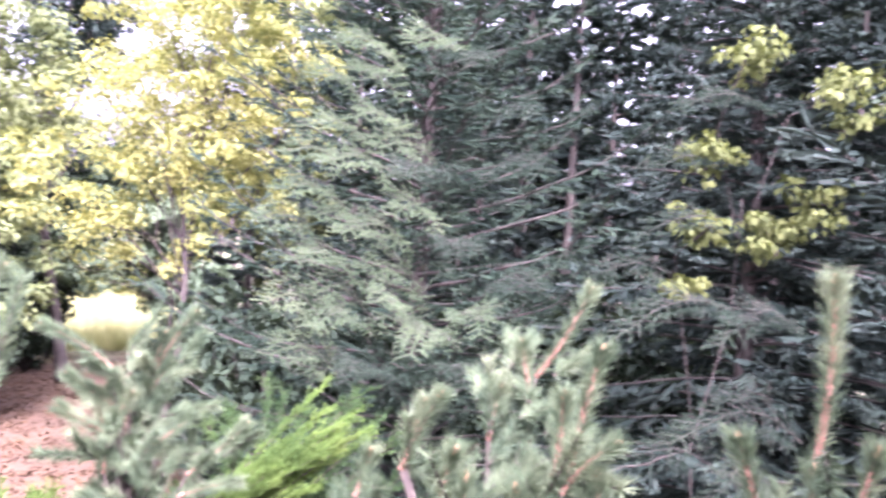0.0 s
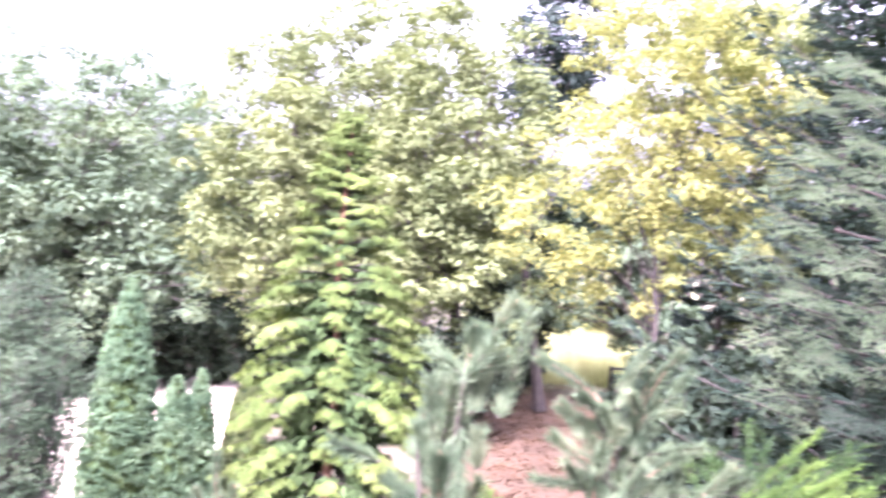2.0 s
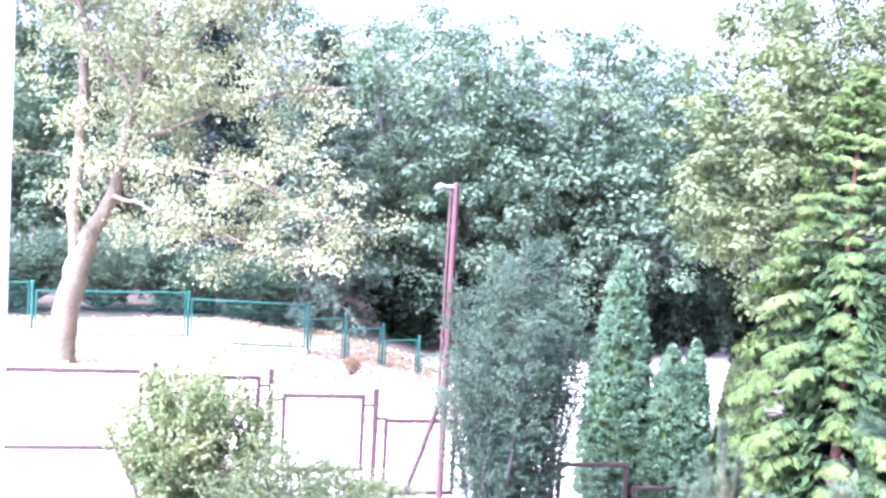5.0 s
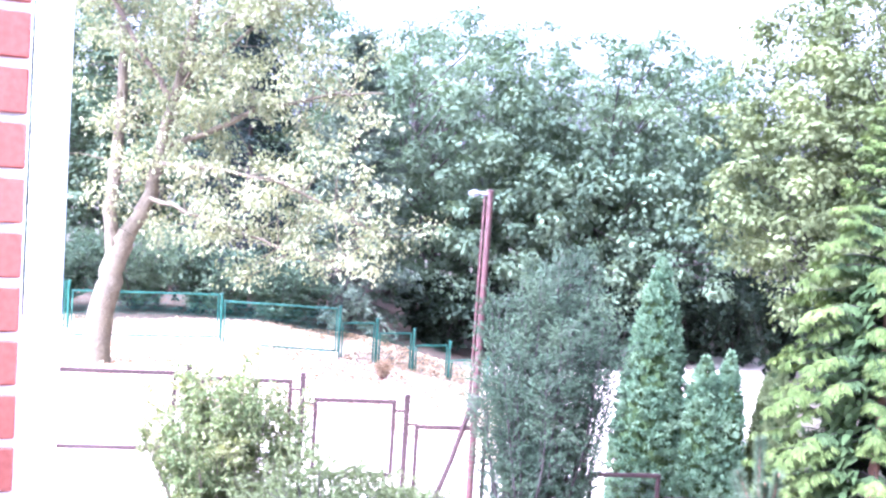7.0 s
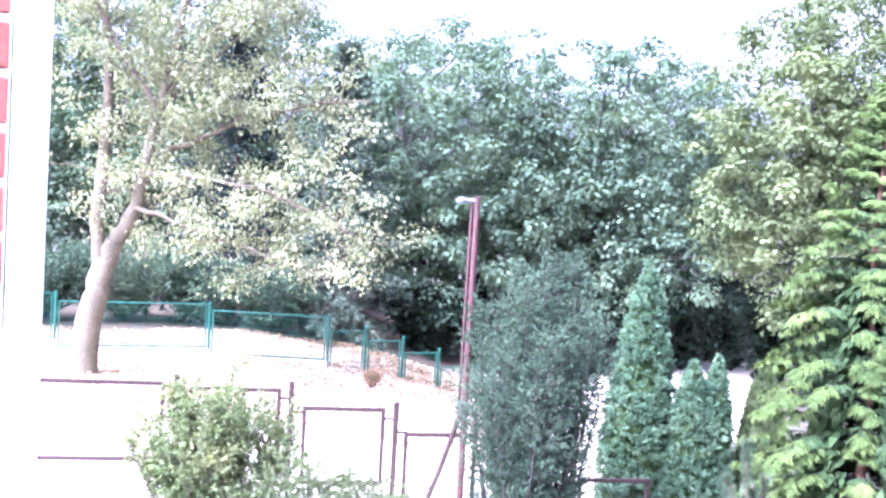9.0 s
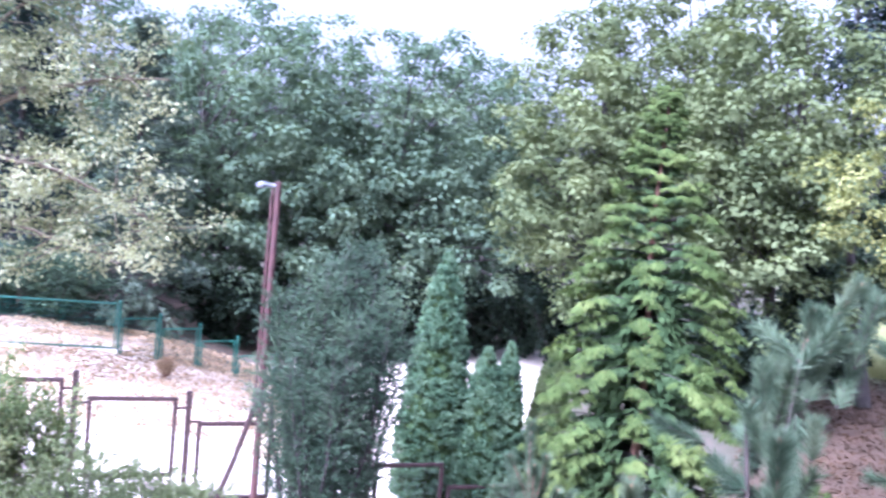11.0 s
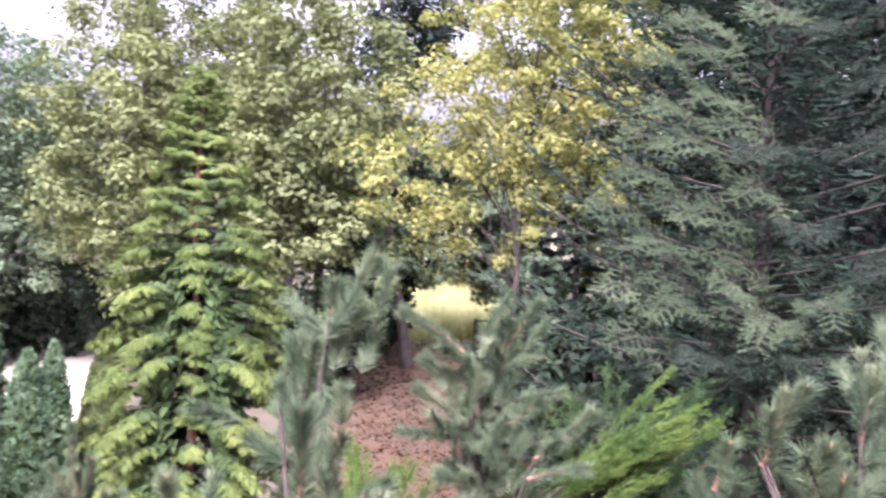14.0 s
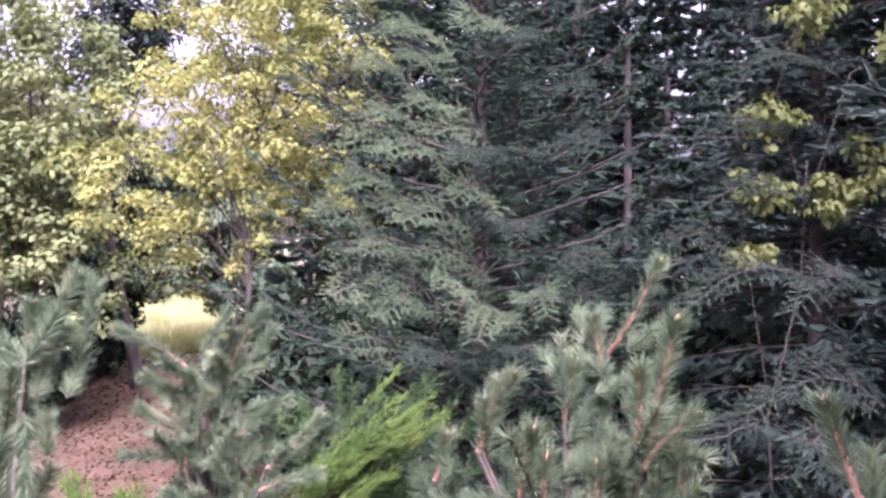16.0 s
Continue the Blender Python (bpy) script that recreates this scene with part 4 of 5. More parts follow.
OAKS = (
    (-13.5, 36, 12.6, 4.4), (-8.0, 39, 13.8, 4.6), (-3.4, 38, 13.6, 4.4), (0.4, 41, 12.9, 3.8), (-23.5, 41, 14.0, 4.5), (-30.5, 40, 14.0, 4.5), (-37, 40, 13, 4.5), (-16.5, 44, 13, 4.5))
for k, (bear, d, hh, rr) in enumerate(OAKS):
    broadleaf("oak", "dense green oak at the edge of the wood", stand(bear, d), ((0, 0, hh * 0.62, rr, rr, hh * 0.34), (rr * 0.3, -rr * 0.5, hh * 0.38, rr * 0.85, rr * 0.6, hh * 0.26), (-rr * 0.4, -rr * 0.3, hh * 0.33, rr * 0.8, rr * 0.6, hh * 0.24)), 390, 64, 0.20, OAK_LEAF, DARK_BARK, hh * 0.7, 0.22, 70 + k, clump_r=0.68, flat=0.55, limbs=0.12, group="oaks at the edge of the wood")
for k, (bear, d, hh, rr) in enumerate(((7.8, 34, 13.6, 3.6), (13.0, 32, 15.0, 4.2), (17.6, 29, 14.0, 3.0))):
    broadleaf("oak", "olive green oak at the edge of the wood", stand(bear, d), ((0, 0, hh * 0.64, rr, rr, hh * 0.35), (0, -rr * 0.5, hh * 0.36, rr * 0.8, rr * 0.6, hh * 0.24), (-rr * 0.3, -rr * 0.4, hh * 0.5, rr * 0.8, rr * 0.6, hh * 0.24)), 400, 66, 0.185, OLIVE_LEAF, DARK_BARK, hh * 0.7, 0.22, 80 + k, clump_r=0.62, flat=0.55, limbs=0.12, group="oaks at the edge of the wood")
# The first of these oaks has the path's dark hollow in its leaf colour.
broadleaf("oak", "oak beside the needle path, leaves coloured dark for shade", stand(21.4, 38), ((-0.3, 0, 2.6, 1.5, 1.5, 2.4), (0.9, 0, 5.8, 2.6, 2.2, 2.3)), 120, 110, 0.22, SHADED_LEAF, DARK_BARK, 5.0, 0.22, 91, clump_r=0.7)
broadleaf("oak", "dark oak arching over the needle path", stand(28.9, 38), ((0.9, 0, 3.0, 2.0, 2.0, 1.9), (-2.2, 0, 3.7, 2.2, 1.8, 1.15), (-4.4, 0, 4.0, 1.6, 1.6, 1.3), (-1.2, 0, 6.0, 3.4, 2.0, 2.2)), 240, 90, 0.2, OAK_LEAF, DARK_BARK, 4.8, 0.13, 92, clump_r=0.6, limbs=0.3)
broadleaf("maple", "maple with yellowing autumn leaves", stand(28.3, 20), ((0.2, 0, 9.4, 2.0, 2.0, 3.0), (-1.5, 0, 6.6, 1.6, 1.2, 1.8), (2.2, 0.3, 8.8, 2.2, 1.6, 3.4), (0.2, 0, 6.0, 1.4, 1.2, 1.2)), 360, 88, 0.105, MAPLE_LEAF, DARK_BARK, 9.5, 0.09, 93, clump_r=0.42, hang=0.5, limbs=0.10)
broadleaf("dark_pine", "tall dark pine rising behind the maple", stand(23.6, 34), ((0, 0, 13.2, 2.0, 2.0, 2.4), (-1.0, 0, 10.8, 1.5, 1.5, 1.3), (1.2, 0.3, 11.6, 1.5, 1.5, 1.5)), 130, 70, 0.2, DARK_SPRUCE, DARK_BARK, 13.0, 0.2, 94, clump_r=0.6, limbs=0.2)

def add_boughs(tree, boughs, material, seed):
    """Single large boughs of a tree: an axis with twigs like a feather, short needles all along. boughs: foot and tip
    (bearing, height angle, distance), width of the feather and how far its upper side tips outward."""
    rs = np.random.RandomState(seed)
    o = np.array(tree.location)
    for foot, tip, wide, tilt in boughs:
        a0, b0 = spot(*foot) - o, spot(*tip) - o
        ln = np.linalg.norm(b0 - a0)
        k = max(6, int(ln / 0.12))
        s = np.linspace(0, 1, k + 1)[:, None]
        pts = a0 * (1 - s) + b0 * s + np.array([0, 0, 1.0]) * (0.12 * ln * np.sin(s * np.pi)) + np.cumsum(rs.normal(0, 0.006, (k + 1, 3)), 0)
        wood, fol = Soup(), Soup()
        wood.tube(pts, np.linspace(0.008, 0.002, k + 1), 5)
        outw = unit(np.array([-math.sin(radians(foot[0])), -math.cos(radians(foot[0])), 0.0]))
        up = unit(np.array([0, 0, 1.0]) * (1 - tilt) + outw * tilt)
        sa, sb = [pts[:-1]], [pts[1:]]
        tan = unit(np.gradient(pts, axis=0))
        lat = unit(np.cross(tan, up))
        for i in range(1, k + 1):
            f = i / k
            for sg in (-1, 1):
                tl = wide * (1.05 - 0.8 * f) * min(1.0, 0.35 + 2.2 * f) * rs.uniform(0.75, 1.15)
                d = unit(tan[i] * 0.85 + lat[i] * sg * 0.8 + rs.normal(0, 0.07, 3) - (0, 0, 0.12))
                e = pts[i] + d * tl
                sa.append(pts[i:i + 1]), sb.append(e[None])
                for g in (0.45,):
                    if tl > 0.2:
                        for sh in (-1, 1):
                            c = pts[i] + d * tl * g
                            dq = unit(d * 0.85 + np.cross(d, up) * sh * 0.7 + rs.normal(0, 0.08, 3))
                            sa.append(c[None]), sb.append((c + dq * tl * 0.42 * (1.2 - g))[None])
        sa, sb = np.concatenate(sa), np.concatenate(sb)
        mid = [(sa + (sb - sa) * q, sa + (sb - sa) * (q + 0.25)) for q in (0.0, 0.25, 0.5, 0.75)]
        fol.needles(np.concatenate([m[0] for m in mid]), np.concatenate([m[1] for m in mid]), 15, 0.022, 0.0072, 62, rs)
        w = unit(np.cross(sb - sa, up)) * 0.003
        wood.add(np.stack([sa - w, sa + w, sb + w * 0.4, sb - w * 0.4], 1), np.arange(len(sa) * 4).reshape(-1, 4))
        bough = part("bough", wood, DARK_BARK, tree)
        part("needle_spray", fol, material, bough)


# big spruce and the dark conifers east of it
# The core's needles carry the tree's inner shade in their colour.
BIG = conifer("spruce", "large soft grey-green spruce with spreading branches", stand(44.0, 10.4), 11.5, 3.6, 205, 101, SHADED_SPRUCE, DARK_BARK, rise=(-0.05, 0.7), sag=0.10, tip=0.2, u0=0.05, taper=0.6, knots=14, twig=0.21, count=3, needle=0.044, width=0.014, spread=42, blade=0.028, stray=0.28, trunk_r=0.16, sub=3)
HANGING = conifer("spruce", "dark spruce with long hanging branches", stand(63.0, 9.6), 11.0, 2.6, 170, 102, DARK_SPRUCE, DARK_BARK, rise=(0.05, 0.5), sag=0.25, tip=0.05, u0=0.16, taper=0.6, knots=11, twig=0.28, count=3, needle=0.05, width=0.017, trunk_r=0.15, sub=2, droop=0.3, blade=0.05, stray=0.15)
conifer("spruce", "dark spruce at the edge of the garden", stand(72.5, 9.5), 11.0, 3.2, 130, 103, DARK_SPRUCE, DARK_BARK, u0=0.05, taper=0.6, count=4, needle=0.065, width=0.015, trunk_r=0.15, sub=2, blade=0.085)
# Green fir put in the dark needles, which stand in for shade on it.
conifer("fir", "low green fir with flat branches, needles coloured dark for shade", stand(60.0, 5.9), 3.2, 1.6, 90, 104, DARK_SPRUCE, DARK_BARK, rise=(0.0, 0.6), sag=0.10, tip=0.05, u0=0.2, taper=0.5, knots=9, twig=0.4, count=6, needle=0.035, width=0.008, trunk_r=0.05, sub=2, blade=0.03)
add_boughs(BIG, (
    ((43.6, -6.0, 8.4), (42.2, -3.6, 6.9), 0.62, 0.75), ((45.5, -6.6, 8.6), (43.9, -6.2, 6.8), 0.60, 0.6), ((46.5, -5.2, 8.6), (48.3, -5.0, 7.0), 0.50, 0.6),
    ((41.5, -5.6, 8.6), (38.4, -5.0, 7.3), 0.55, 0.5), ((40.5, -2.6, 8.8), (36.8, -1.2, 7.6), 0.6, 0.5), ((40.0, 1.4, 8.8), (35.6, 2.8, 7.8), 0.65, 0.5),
    ((41.0, 5.0, 8.9), (37.2, 7.0, 7.8), 0.6, 0.5), ((42.5, 8.0, 9.0), (40.0, 10.0, 7.8), 0.6, 0.5)), LIT_FRESH_SPRUCE, 401)
add_boughs(BIG, (
    ((45.0, 9.5, 9.0), (46.5, 11.2, 7.8), 0.6, 0.5), ((44.5, 3.0, 8.8), (43.2, 3.8, 7.2), 0.6, 0.6), ((46.5, -1.0, 8.8), (46.8, -0.6, 7.4), 0.55, 0.6), ((47.5, 4.0, 8.8), (50.8, 4.6, 7.8), 0.6, 0.5),
    ((47.5, 7.0, 8.8), (50.2, 8.0, 7.8), 0.55, 0.5), ((48.0, -2.8, 8.6), (51.5, -2.6, 7.6), 0.5, 0.5),
    ((42.5, -8.6, 8.2), (40.2, -8.4, 6.9), 0.5, 0.5), ((47.0, -8.0, 8.2), (47.4, -8.4, 7.0), 0.5, 0.5)), SHADED_SPRUCE, 405)
# Left fringe in the lighter needles, so that side looks lit.
FRINGE = random.Random(403)
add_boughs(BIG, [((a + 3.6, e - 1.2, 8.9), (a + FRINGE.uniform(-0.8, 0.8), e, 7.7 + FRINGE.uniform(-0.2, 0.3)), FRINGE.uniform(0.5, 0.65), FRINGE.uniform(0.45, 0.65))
                 for a, e in ((36.2, -7.0), (37.6, -3.2), (34.8, -3.6), (34.6, 0.8), (37.4, 1.2), (35.8, 5.0), (38.6, 4.4), (36.6, 9.2), (39.4, 7.2), (41.5, 5.6), (40.2, 0.6), (41.8, 1.9), (40.8, -1.8), (38.8, 11.2), (42.2, 12.2))], LIT_FRESH_SPRUCE, 404)
# These boughs take the shade-darkened needles, for the dark right side.
add_boughs(HANGING, (
    ((63.5, -3.2, 8.6), (55.4, -5.0, 6.9), 0.55, 0.45), ((66.0, -3.6, 8.4), (61.8, -4.6, 6.8), 0.55, 0.55), ((63.0, 1.6, 8.6), (57.2, 1.0, 7.4), 0.5, 0.45),
    ((61.5, 5.0, 8.6), (57.6, 5.2, 7.6), 0.45, 0.45), ((64.0, 8.2, 8.6), (58.8, 8.6, 7.4), 0.5, 0.45), ((60.0, -1.6, 8.6), (54.6, -1.4, 7.6), 0.5, 0.5),
    ((66.5, -9.6, 7.4), (59.6, -11.0, 5.9), 0.5, 0.6), ((62.5, -12.0, 7.0), (57.0, -11.6, 6.2), 0.42, 0.6), ((65.5, -12.4, 6.8), (62.0, -13.4, 5.6), 0.42, 0.6)), SHADED_SPRUCE, 402)
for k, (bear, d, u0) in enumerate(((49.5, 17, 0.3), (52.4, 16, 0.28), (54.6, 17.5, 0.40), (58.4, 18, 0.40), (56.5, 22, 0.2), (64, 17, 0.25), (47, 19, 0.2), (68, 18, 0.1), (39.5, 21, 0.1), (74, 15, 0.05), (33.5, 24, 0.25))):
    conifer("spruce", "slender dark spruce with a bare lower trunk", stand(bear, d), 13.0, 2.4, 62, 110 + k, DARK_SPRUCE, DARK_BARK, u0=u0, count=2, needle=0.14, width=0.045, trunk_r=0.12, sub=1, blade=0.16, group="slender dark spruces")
# Bushes added to close bright gaps; their leaf colour carries the shade.
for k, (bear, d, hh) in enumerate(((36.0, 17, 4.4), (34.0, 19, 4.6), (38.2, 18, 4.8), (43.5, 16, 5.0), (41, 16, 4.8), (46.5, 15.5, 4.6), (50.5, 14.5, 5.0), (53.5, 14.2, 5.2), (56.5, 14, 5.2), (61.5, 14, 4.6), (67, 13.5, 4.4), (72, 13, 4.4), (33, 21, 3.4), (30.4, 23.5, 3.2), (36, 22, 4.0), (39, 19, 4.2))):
    bushy("undergrowth_bush", "leafy undergrowth bush beneath the spruces, coloured dark for shade", stand(bear, d), hh, 1.5 if bear > 30 else 1.1, 22, 140 + k, SHADED_LEAF, DARK_BARK, bare=0.05, twigs=14, count=6, needle=0.25, width=0.6, upright=0.5, blade=True, taper=0.7, twig_len=0.5)
broadleaf("oak", "olive green oak between the maple and the spruce", stand(35.2, 25), ((0, 0, 9.4, 2.6, 2.4, 3.8), (-0.6, 0, 6.0, 1.8, 1.6, 2.0)), 100, 150, 0.16, OLIVE_LEAF, DARK_BARK, 9.0, 0.14, 171, clump_r=0.75)
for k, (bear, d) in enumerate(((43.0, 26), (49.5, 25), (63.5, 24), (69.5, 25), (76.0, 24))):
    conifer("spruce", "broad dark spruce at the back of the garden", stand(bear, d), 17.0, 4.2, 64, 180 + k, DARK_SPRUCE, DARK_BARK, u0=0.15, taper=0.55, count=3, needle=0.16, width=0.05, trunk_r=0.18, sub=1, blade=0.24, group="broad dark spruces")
sap = stand(61.5, 8.3)
tufts = [(*(spot(a, e, d) - np.array(sap)), r, r, r * 0.8) for a, e, d, r in ((60.4, 6.2, 8.3, 0.24), (64.3, 5.0, 8.4, 0.30), (60.2, 2.6, 8.2, 0.26), (56.4, 0.6, 8.2, 0.22), (62.0, 11.3, 8.4, 0.3), (68.2, 9.6, 8.4, 0.34), (63.6, 1.5, 8.4, 0.26), (59.6, -1.6, 8.2, 0.2), (66.5, 3.0, 8.4, 0.3))]
broadleaf("sapling", "young tree with yellow-green leaf tufts", sap, tufts, 64, 34, 0.075, GOLD_TWIG_LEAF, DARK_BARK, 6.4, 0.018, 121, clump_r=0.16, hang=0.8, limbs=0.06)

# Bushes added for the dark hollow by the path, shade in their colour.
for k, (bear, d, hh) in enumerate(((20.3, 35, 4.8), (21.6, 36, 4.6), (22.6, 39, 4.4))):
    bushy("undergrowth_bush", "bush beside the needle path, coloured dark for shade", stand(bear, d), hh, 1.1, 24, 160 + k, SHADED_LEAF, DARK_BARK, bare=0.05, twigs=16, count=7, needle=0.2, width=0.5, upright=0.6, blade=True, taper=0.6, twig_len=0.45)


# Backdrop oaks added to fill sky gaps, with shade in the leaf colour.
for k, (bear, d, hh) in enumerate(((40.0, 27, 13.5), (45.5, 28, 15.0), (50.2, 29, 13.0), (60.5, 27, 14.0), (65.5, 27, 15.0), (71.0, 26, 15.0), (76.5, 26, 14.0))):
    broadleaf("oak", "tall oak behind the spruces, leaves coloured dark for shade", stand(bear, d), ((0, 0, hh * 0.66, 2.6, 2.4, hh * 0.32), (0.5, 0, hh * 0.36, 2.2, 2.0, hh * 0.2)), 130, 50, 0.27, SHADED_LEAF, DARK_BARK, hh * 0.7, 0.16, 190 + k, clump_r=0.75, limbs=0.1, group="tall dark oaks")
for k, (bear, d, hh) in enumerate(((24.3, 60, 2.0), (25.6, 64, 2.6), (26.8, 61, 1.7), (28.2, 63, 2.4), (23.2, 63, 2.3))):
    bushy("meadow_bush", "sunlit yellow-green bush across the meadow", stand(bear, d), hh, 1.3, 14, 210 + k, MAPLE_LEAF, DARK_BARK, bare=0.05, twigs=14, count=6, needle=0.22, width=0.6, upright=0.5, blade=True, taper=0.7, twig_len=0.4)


# Bushes added under the oaks; the darkness there is their leaf colour.
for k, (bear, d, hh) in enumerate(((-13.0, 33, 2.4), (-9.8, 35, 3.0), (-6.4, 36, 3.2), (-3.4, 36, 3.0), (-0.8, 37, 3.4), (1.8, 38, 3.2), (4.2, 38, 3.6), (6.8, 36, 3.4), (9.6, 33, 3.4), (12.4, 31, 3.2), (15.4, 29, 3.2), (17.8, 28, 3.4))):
    bushy("undergrowth_bush", "leafy undergrowth bush at the edge of the wood, coloured dark for shade", stand(bear, d), hh, 1.9, 22, 230 + k, SHADED_LEAF, DARK_BARK, bare=0.05, twigs=14, count=5, needle=0.26, width=0.6, upright=0.5, blade=True, taper=0.7, twig_len=0.5)


def far_woods():
    rs = np.random.RandomState(131)
    s, w = Soup(), Soup()
    n = 1300
    bear = np.radians(rs.uniform(-75, 100, n))
    d = rs.uniform(46, 62, n)
    deg = np.degrees(bear)
    gap = (deg > 19) & (deg < 33)
    d = np.where(gap, d + 38, d)
    x, y = d * np.sin(bear), d * np.cos(bear)
    z = ground_z(x, y)
    top = 8.5 + 2.0 * np.sin(bear * 9) + rs.normal(0, 0.8, n)
    top = np.where(gap, top + 6.0, top)
    top = np.where((deg > 50) & (deg < 61), 7.0, top)
    cz = z + rs.random(n) ** 0.8 * top + 0.4
    per = 36
    idx = np.repeat(np.arange(n), per)
    dd = unit(rs.normal(size=(len(idx), 3)))
    pos = np.stack([x, y, cz], 1)[idx] + dd * rs.uniform(0.3, 1.7, (len(idx), 1)) * (1, 1, 0.7)
    ln = 0.55 * rs.uniform(0.6, 1.3, len(idx))
    s.leaves(pos, unit(dd + rs.normal(size=dd.shape) * 0.6), ln, ln * 0.6, rs, unit(dd * 0.5 + (0, 0, 0.7)))
    # The wood's inner shade is in the leaf colour here as well.
    ob = new("far_woods", s.mesh("far_woods", SHADED_LEAF))
    tagged(ob, "dense woodland closing the view, leaves coloured dark for shade", "woods", kind="stuff")
    for k in range(170):
        b2, d2 = radians(rs.uniform(-60, 90)), rs.uniform(43, 55)
        if 21 < math.degrees(b2) < 31:
            continue
        px, py = d2 * math.sin(b2), d2 * math.cos(b2)
        pz = float(ground_z(px, py))
        w.tube(trunk_path(rs, 9, 0.1, 4) + (px, py, pz - 0.1), np.linspace(0.18, 0.07, 4), 6, False)
    tagged(new("far_trunks", w.mesh("far_trunks", DARK_BARK)), "dark trunks of the woodland", "woods", kind="stuff")


far_woods()

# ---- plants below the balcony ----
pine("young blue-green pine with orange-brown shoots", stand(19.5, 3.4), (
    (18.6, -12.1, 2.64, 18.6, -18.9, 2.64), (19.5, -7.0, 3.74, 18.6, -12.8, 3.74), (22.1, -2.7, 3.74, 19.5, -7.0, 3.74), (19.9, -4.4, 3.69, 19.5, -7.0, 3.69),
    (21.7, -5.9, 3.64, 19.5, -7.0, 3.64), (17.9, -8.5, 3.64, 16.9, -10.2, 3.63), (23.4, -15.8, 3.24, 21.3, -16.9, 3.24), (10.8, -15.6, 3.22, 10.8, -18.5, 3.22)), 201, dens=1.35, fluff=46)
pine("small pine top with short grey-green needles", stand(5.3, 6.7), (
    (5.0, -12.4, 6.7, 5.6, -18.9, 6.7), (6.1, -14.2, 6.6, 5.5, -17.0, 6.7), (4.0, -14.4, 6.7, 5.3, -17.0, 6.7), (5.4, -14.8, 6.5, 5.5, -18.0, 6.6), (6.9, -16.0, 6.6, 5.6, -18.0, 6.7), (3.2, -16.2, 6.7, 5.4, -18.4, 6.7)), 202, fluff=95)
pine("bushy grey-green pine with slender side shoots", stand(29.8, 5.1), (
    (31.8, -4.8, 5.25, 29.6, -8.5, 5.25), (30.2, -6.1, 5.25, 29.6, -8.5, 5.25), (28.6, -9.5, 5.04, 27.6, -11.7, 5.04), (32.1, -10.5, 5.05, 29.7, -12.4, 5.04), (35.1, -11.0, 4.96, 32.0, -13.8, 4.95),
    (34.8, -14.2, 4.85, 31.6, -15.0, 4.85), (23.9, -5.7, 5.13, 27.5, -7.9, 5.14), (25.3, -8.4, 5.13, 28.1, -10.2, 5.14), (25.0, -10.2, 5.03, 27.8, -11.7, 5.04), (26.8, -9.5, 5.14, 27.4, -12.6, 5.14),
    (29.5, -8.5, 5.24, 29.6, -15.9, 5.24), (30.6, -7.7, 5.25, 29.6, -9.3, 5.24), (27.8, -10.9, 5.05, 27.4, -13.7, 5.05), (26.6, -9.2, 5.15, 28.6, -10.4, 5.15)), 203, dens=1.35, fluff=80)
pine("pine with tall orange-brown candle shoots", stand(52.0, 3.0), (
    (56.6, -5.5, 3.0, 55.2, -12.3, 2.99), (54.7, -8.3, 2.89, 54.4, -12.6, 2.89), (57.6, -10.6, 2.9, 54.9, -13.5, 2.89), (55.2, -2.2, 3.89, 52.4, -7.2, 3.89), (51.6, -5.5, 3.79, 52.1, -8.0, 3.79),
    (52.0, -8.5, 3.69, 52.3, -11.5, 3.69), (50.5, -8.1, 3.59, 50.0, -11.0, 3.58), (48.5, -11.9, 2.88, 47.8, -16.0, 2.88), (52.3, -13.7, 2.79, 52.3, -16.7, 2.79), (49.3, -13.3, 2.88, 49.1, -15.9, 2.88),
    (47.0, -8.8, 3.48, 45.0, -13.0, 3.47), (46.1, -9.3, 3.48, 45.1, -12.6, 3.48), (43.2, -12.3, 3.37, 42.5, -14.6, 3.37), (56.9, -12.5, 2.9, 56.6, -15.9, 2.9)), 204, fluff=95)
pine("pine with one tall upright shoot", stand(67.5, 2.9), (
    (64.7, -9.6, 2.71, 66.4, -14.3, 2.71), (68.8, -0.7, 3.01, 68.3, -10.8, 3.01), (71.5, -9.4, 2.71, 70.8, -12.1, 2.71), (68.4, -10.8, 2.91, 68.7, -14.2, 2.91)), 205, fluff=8)


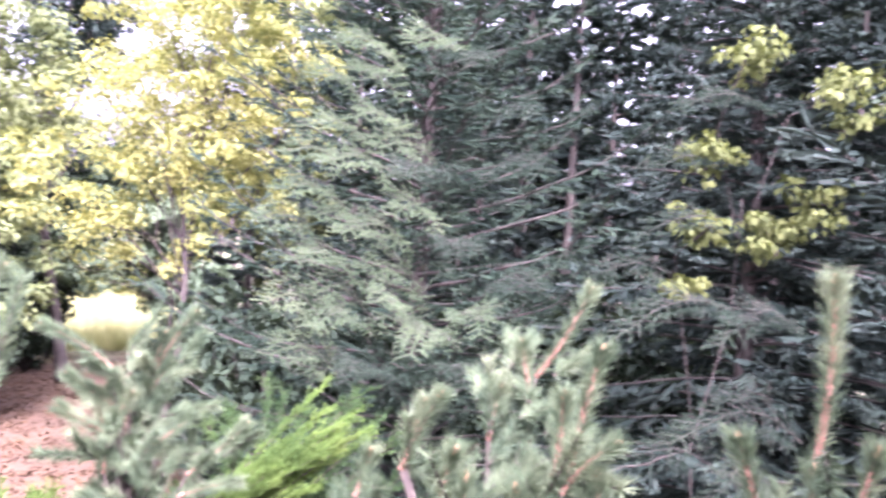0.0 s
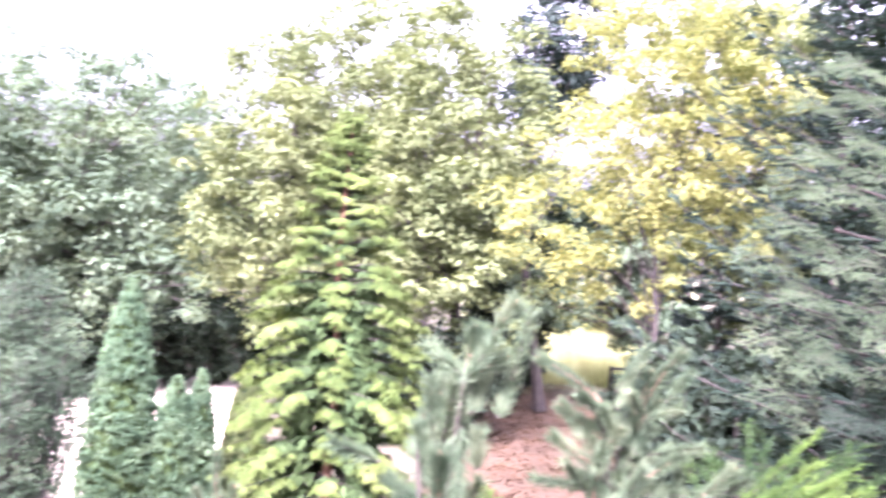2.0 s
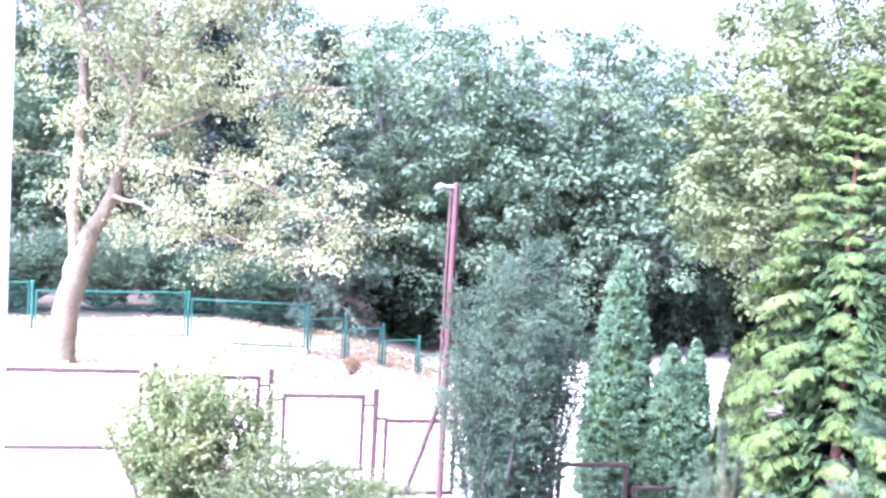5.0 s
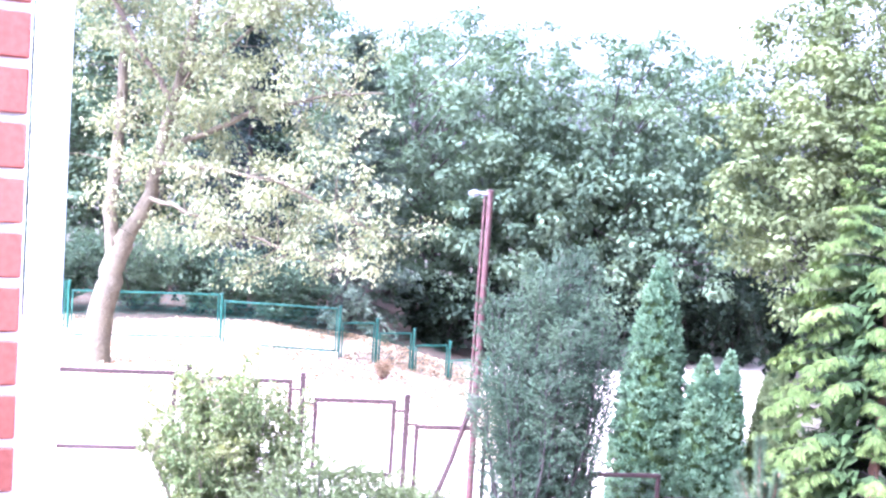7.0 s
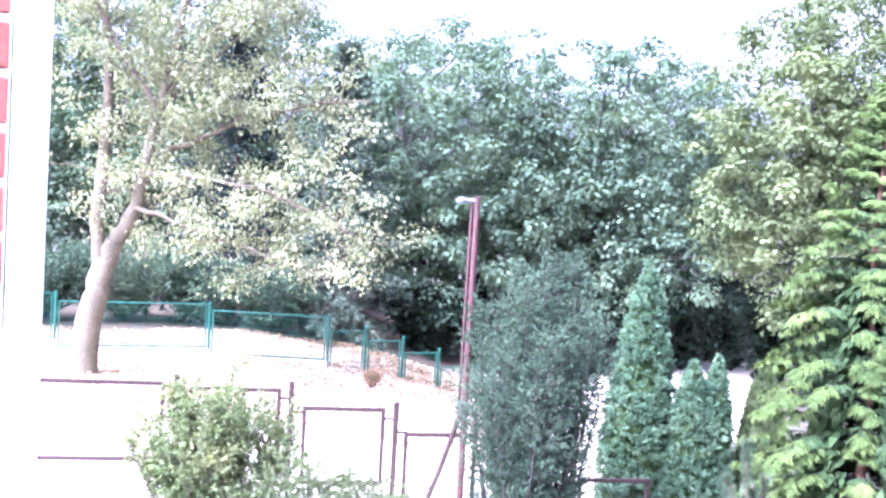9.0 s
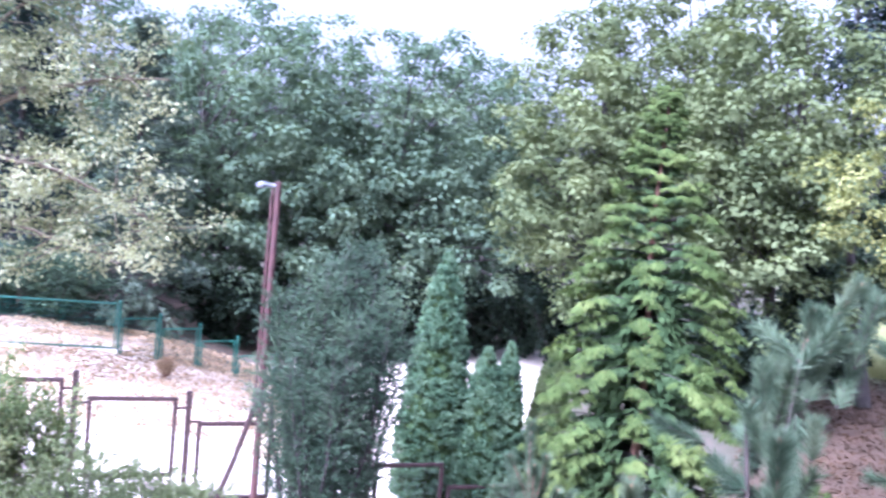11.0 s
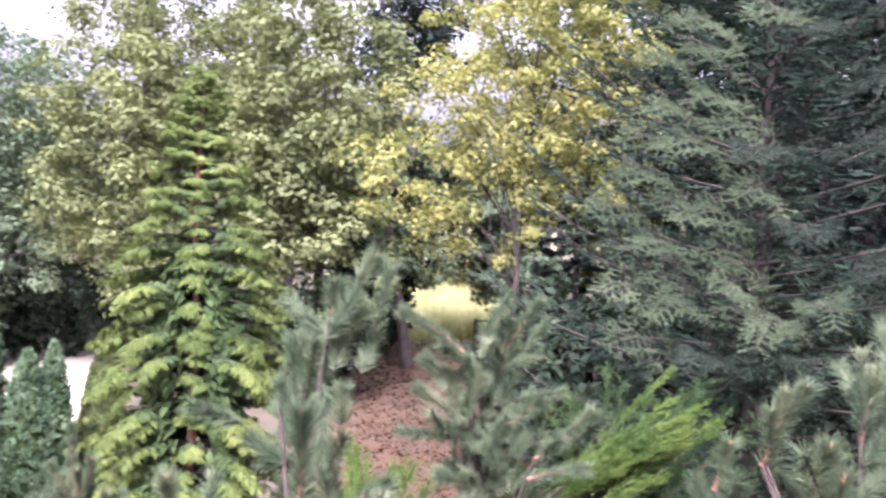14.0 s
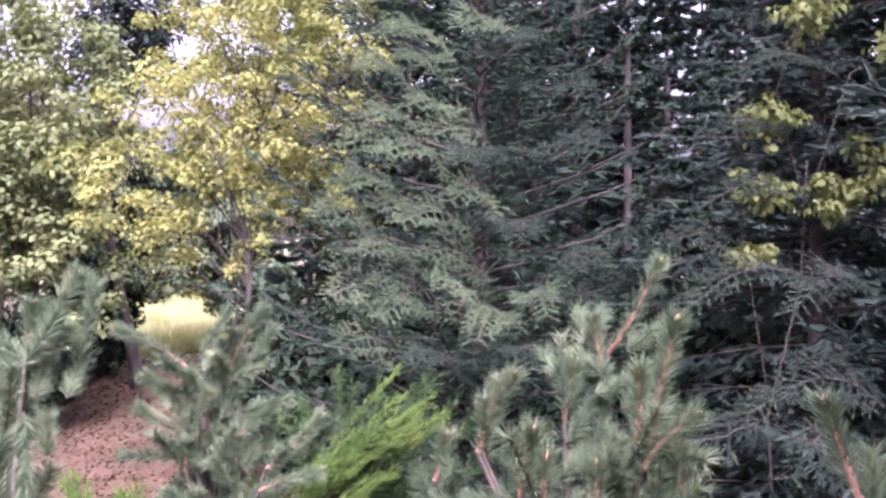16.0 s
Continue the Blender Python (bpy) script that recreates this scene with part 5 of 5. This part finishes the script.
def plume_bush(label, base, lean, r, h, seed, n=34, spread=0.75, material=None, wild=0.38, foot=0.35):
    """A feathery juniper whose plumes sweep out to one side."""
    rs = np.random.RandomState(seed)
    root = thing("juniper", base, label, "shrub")
    wood, fol = Soup(), Soup()
    sa, sb = [], []
    for i in range(n):
        th = rs.normal(lean, spread)
        ln = rs.uniform(0.45, 1.05) * r
        s = np.linspace(0, 1, 9)
        rise = h * ln / r * rs.uniform(0.7, 1.1)
        off = rs.uniform(-foot, foot, 2) * r
        pts = np.stack([off[0] + math.sin(th) * ln * s, off[1] + math.cos(th) * ln * s, rise * s ** 0.9], 1)
        wood.tube(pts, 0.010 * (1 - 0.85 * s), 5, False)
        tan = unit(np.gradient(pts, axis=0))
        for k in range(2, 9):
            for q in range(8):
                f = rs.random()
                a = pts[k - 1] * (1 - f) + pts[k] * f
                d = unit(tan[k] * 0.95 + rs.normal(0, wild, 3) + (0, 0, 0.1))
                b2 = a + d * rs.uniform(0.09, 0.22) * (1.15 - 0.075 * k)
                sa.append(a), sb.append(b2)
                for _ in range(2):
                    sa.append(a + (b2 - a) * 0.5), sb.append(a + (b2 - a) * 0.5 + unit(d + rs.normal(0, wild, 3)) * rs.uniform(0.05, 0.11))
    fol.needles(np.array(sa), np.array(sb), 10, 0.030, 0.0065, 22, rs)
    part("stem_work", wood, TWIG_BARK, root, kind="stuff")
    part("foliage", fol, material or JUNIPER, root)


pj = spot(33.2, -16.2, 5.6)
plume_bush("bright green feathery juniper with sweeping plumes", (pj[0], pj[1], pj[2] - 0.05), radians(124), 0.74, 0.66, 301, 30, 0.16, None, 0.13, 0.24)
pj = spot(35.2, -14.5, 6.4)
plume_bush("deep green feathery juniper behind the pine", (pj[0], pj[1], pj[2] - 0.35), radians(60), 0.75, 0.95, 302, 26, 1.2, DEEP_JUNIPER)
pj = spot(36.5, -18.5, 5.7)
plume_bush("deep green feathery juniper under the bright one", (pj[0], pj[1], pj[2] - 0.3), radians(90), 0.7, 0.75, 304, 20, 1.5, DEEP_JUNIPER)
pj = spot(23.6, -19.5, 5.6)
plume_bush("bright green low juniper between the pines", (pj[0], pj[1], pj[2] - 0.25), radians(40), 0.6, 0.75, 303, 30, 1.2)


def litter(name, label, bears, dists, count, size, material, seed):
    rs = np.random.RandomState(seed)
    s = Soup()
    b = np.radians(rs.uniform(*bears, count))
    d = np.sqrt(rs.uniform(dists[0] ** 2, dists[1] ** 2, count))
    x, y = d * np.sin(b), d * np.cos(b)
    z = ground_z(x, y) + 0.05 * np.sin(x * 1.7 + np.cos(y * 1.1)) * np.sin(y * 1.3) + 0.02
    dirn = np.stack([rs.normal(size=count), rs.normal(size=count), rs.normal(0, 0.25, count)], 1)
    ln = size * rs.uniform(0.5, 1.5, count)
    s.leaves(np.stack([x, y, z], 1), dirn, ln, ln * 0.6, rs, np.array([0, 0, 1.0]), 0.2)
    tagged(new(name, s.mesh(name, material)), label, "leaf litter", kind="stuff")


litter("leaf_litter", "bleached fallen leaves on the sandy yard", (-45, -6), (18.0, 30), 42000, 0.085, PALE_LITTER, 311)
litter("needle_litter", "brown fallen needles and leaves on the path", (17, 33), (17, 42), 16000, 0.10, DRY, 312)


def meadow_grass():
    rs = np.random.RandomState(321)
    s = Soup()
    n = 26000
    b = np.radians(rs.uniform(19, 30, n))
    d = rs.uniform(41, 82, n)
    x, y = d * np.sin(b), d * np.cos(b)
    base = np.stack([x, y, ground_z(x, y)], 1)
    up = unit(np.stack([rs.normal(0, 0.25, n), rs.normal(0, 0.25, n), np.ones(n)], 1))
    ln = rs.uniform(0.4, 1.1, n)
    w = unit(np.cross(up, rs.normal(size=(n, 3)))) * 0.03
    s.add(np.stack([base - w, base + w, base + up * ln[:, None]], 1), np.arange(n * 3).reshape(n, 3))
    tagged(new("meadow_grass", s.mesh("meadow_grass", MEADOW)), "tall sunlit yellow-green meadow grass", "grass", kind="stuff")


meadow_grass()

p = spot(-16.6, -9.9, 23.5)
bushy("dry_clump", "small dry reddish-brown shrub clump on the sand", (p[0], p[1], float(ground_z(p[0], p[1]))), 0.34, 0.14, 10, 331, PALE_LITTER, RED_BARK, bare=0.1, twigs=14, count=8, needle=0.05, width=0.5, blade=True, twig_len=0.16)


def gate_post():
    p = stand(27.6, 41)
    root = thing("wooden_gate", p, "small dark wooden gate post and bar at the meadow", "gate")
    bar_part("post", [((-0.07, -0.07, -0.1), (0.07, 0.07, 0.95))], DARK_BARK, root, Matrix())
    bar_part("crossbar", [((0.07, -0.04, 0.80), (1.6, 0.04, 0.9))], DARK_BARK, root, Matrix())


gate_post()


def lay_bricks():
    """The courses of the house corner, each brick an object on one of two shared meshes."""
    full, half = (bar((0, -0.010, 0), (0.240, 0.06, 0.0655), 0.04), bar((0, -0.010, 0), (0.115, 0.06, 0.0655), 0.04))
    data = []
    for b in (full, half):
        me = bpy.data.meshes.new("brick")
        b.to_mesh(me)
        b.free()
        me.materials.append(BRICK)
        data.append(me)
    rs = random.Random(5)
    for c in range(78):
        z = -0.15 + c * 0.0775
        x = -0.006
        for k in range(3):
            me, w = (data[1], 0.115) if (k == 0 and c % 2) else (data[0], 0.240)
            ob = new("brick", me)
            ob.parent = WALL
            ob.location = (x - w, rs.uniform(-0.0015, 0.0015), z)
            x -= w + 0.012


lay_bricks()
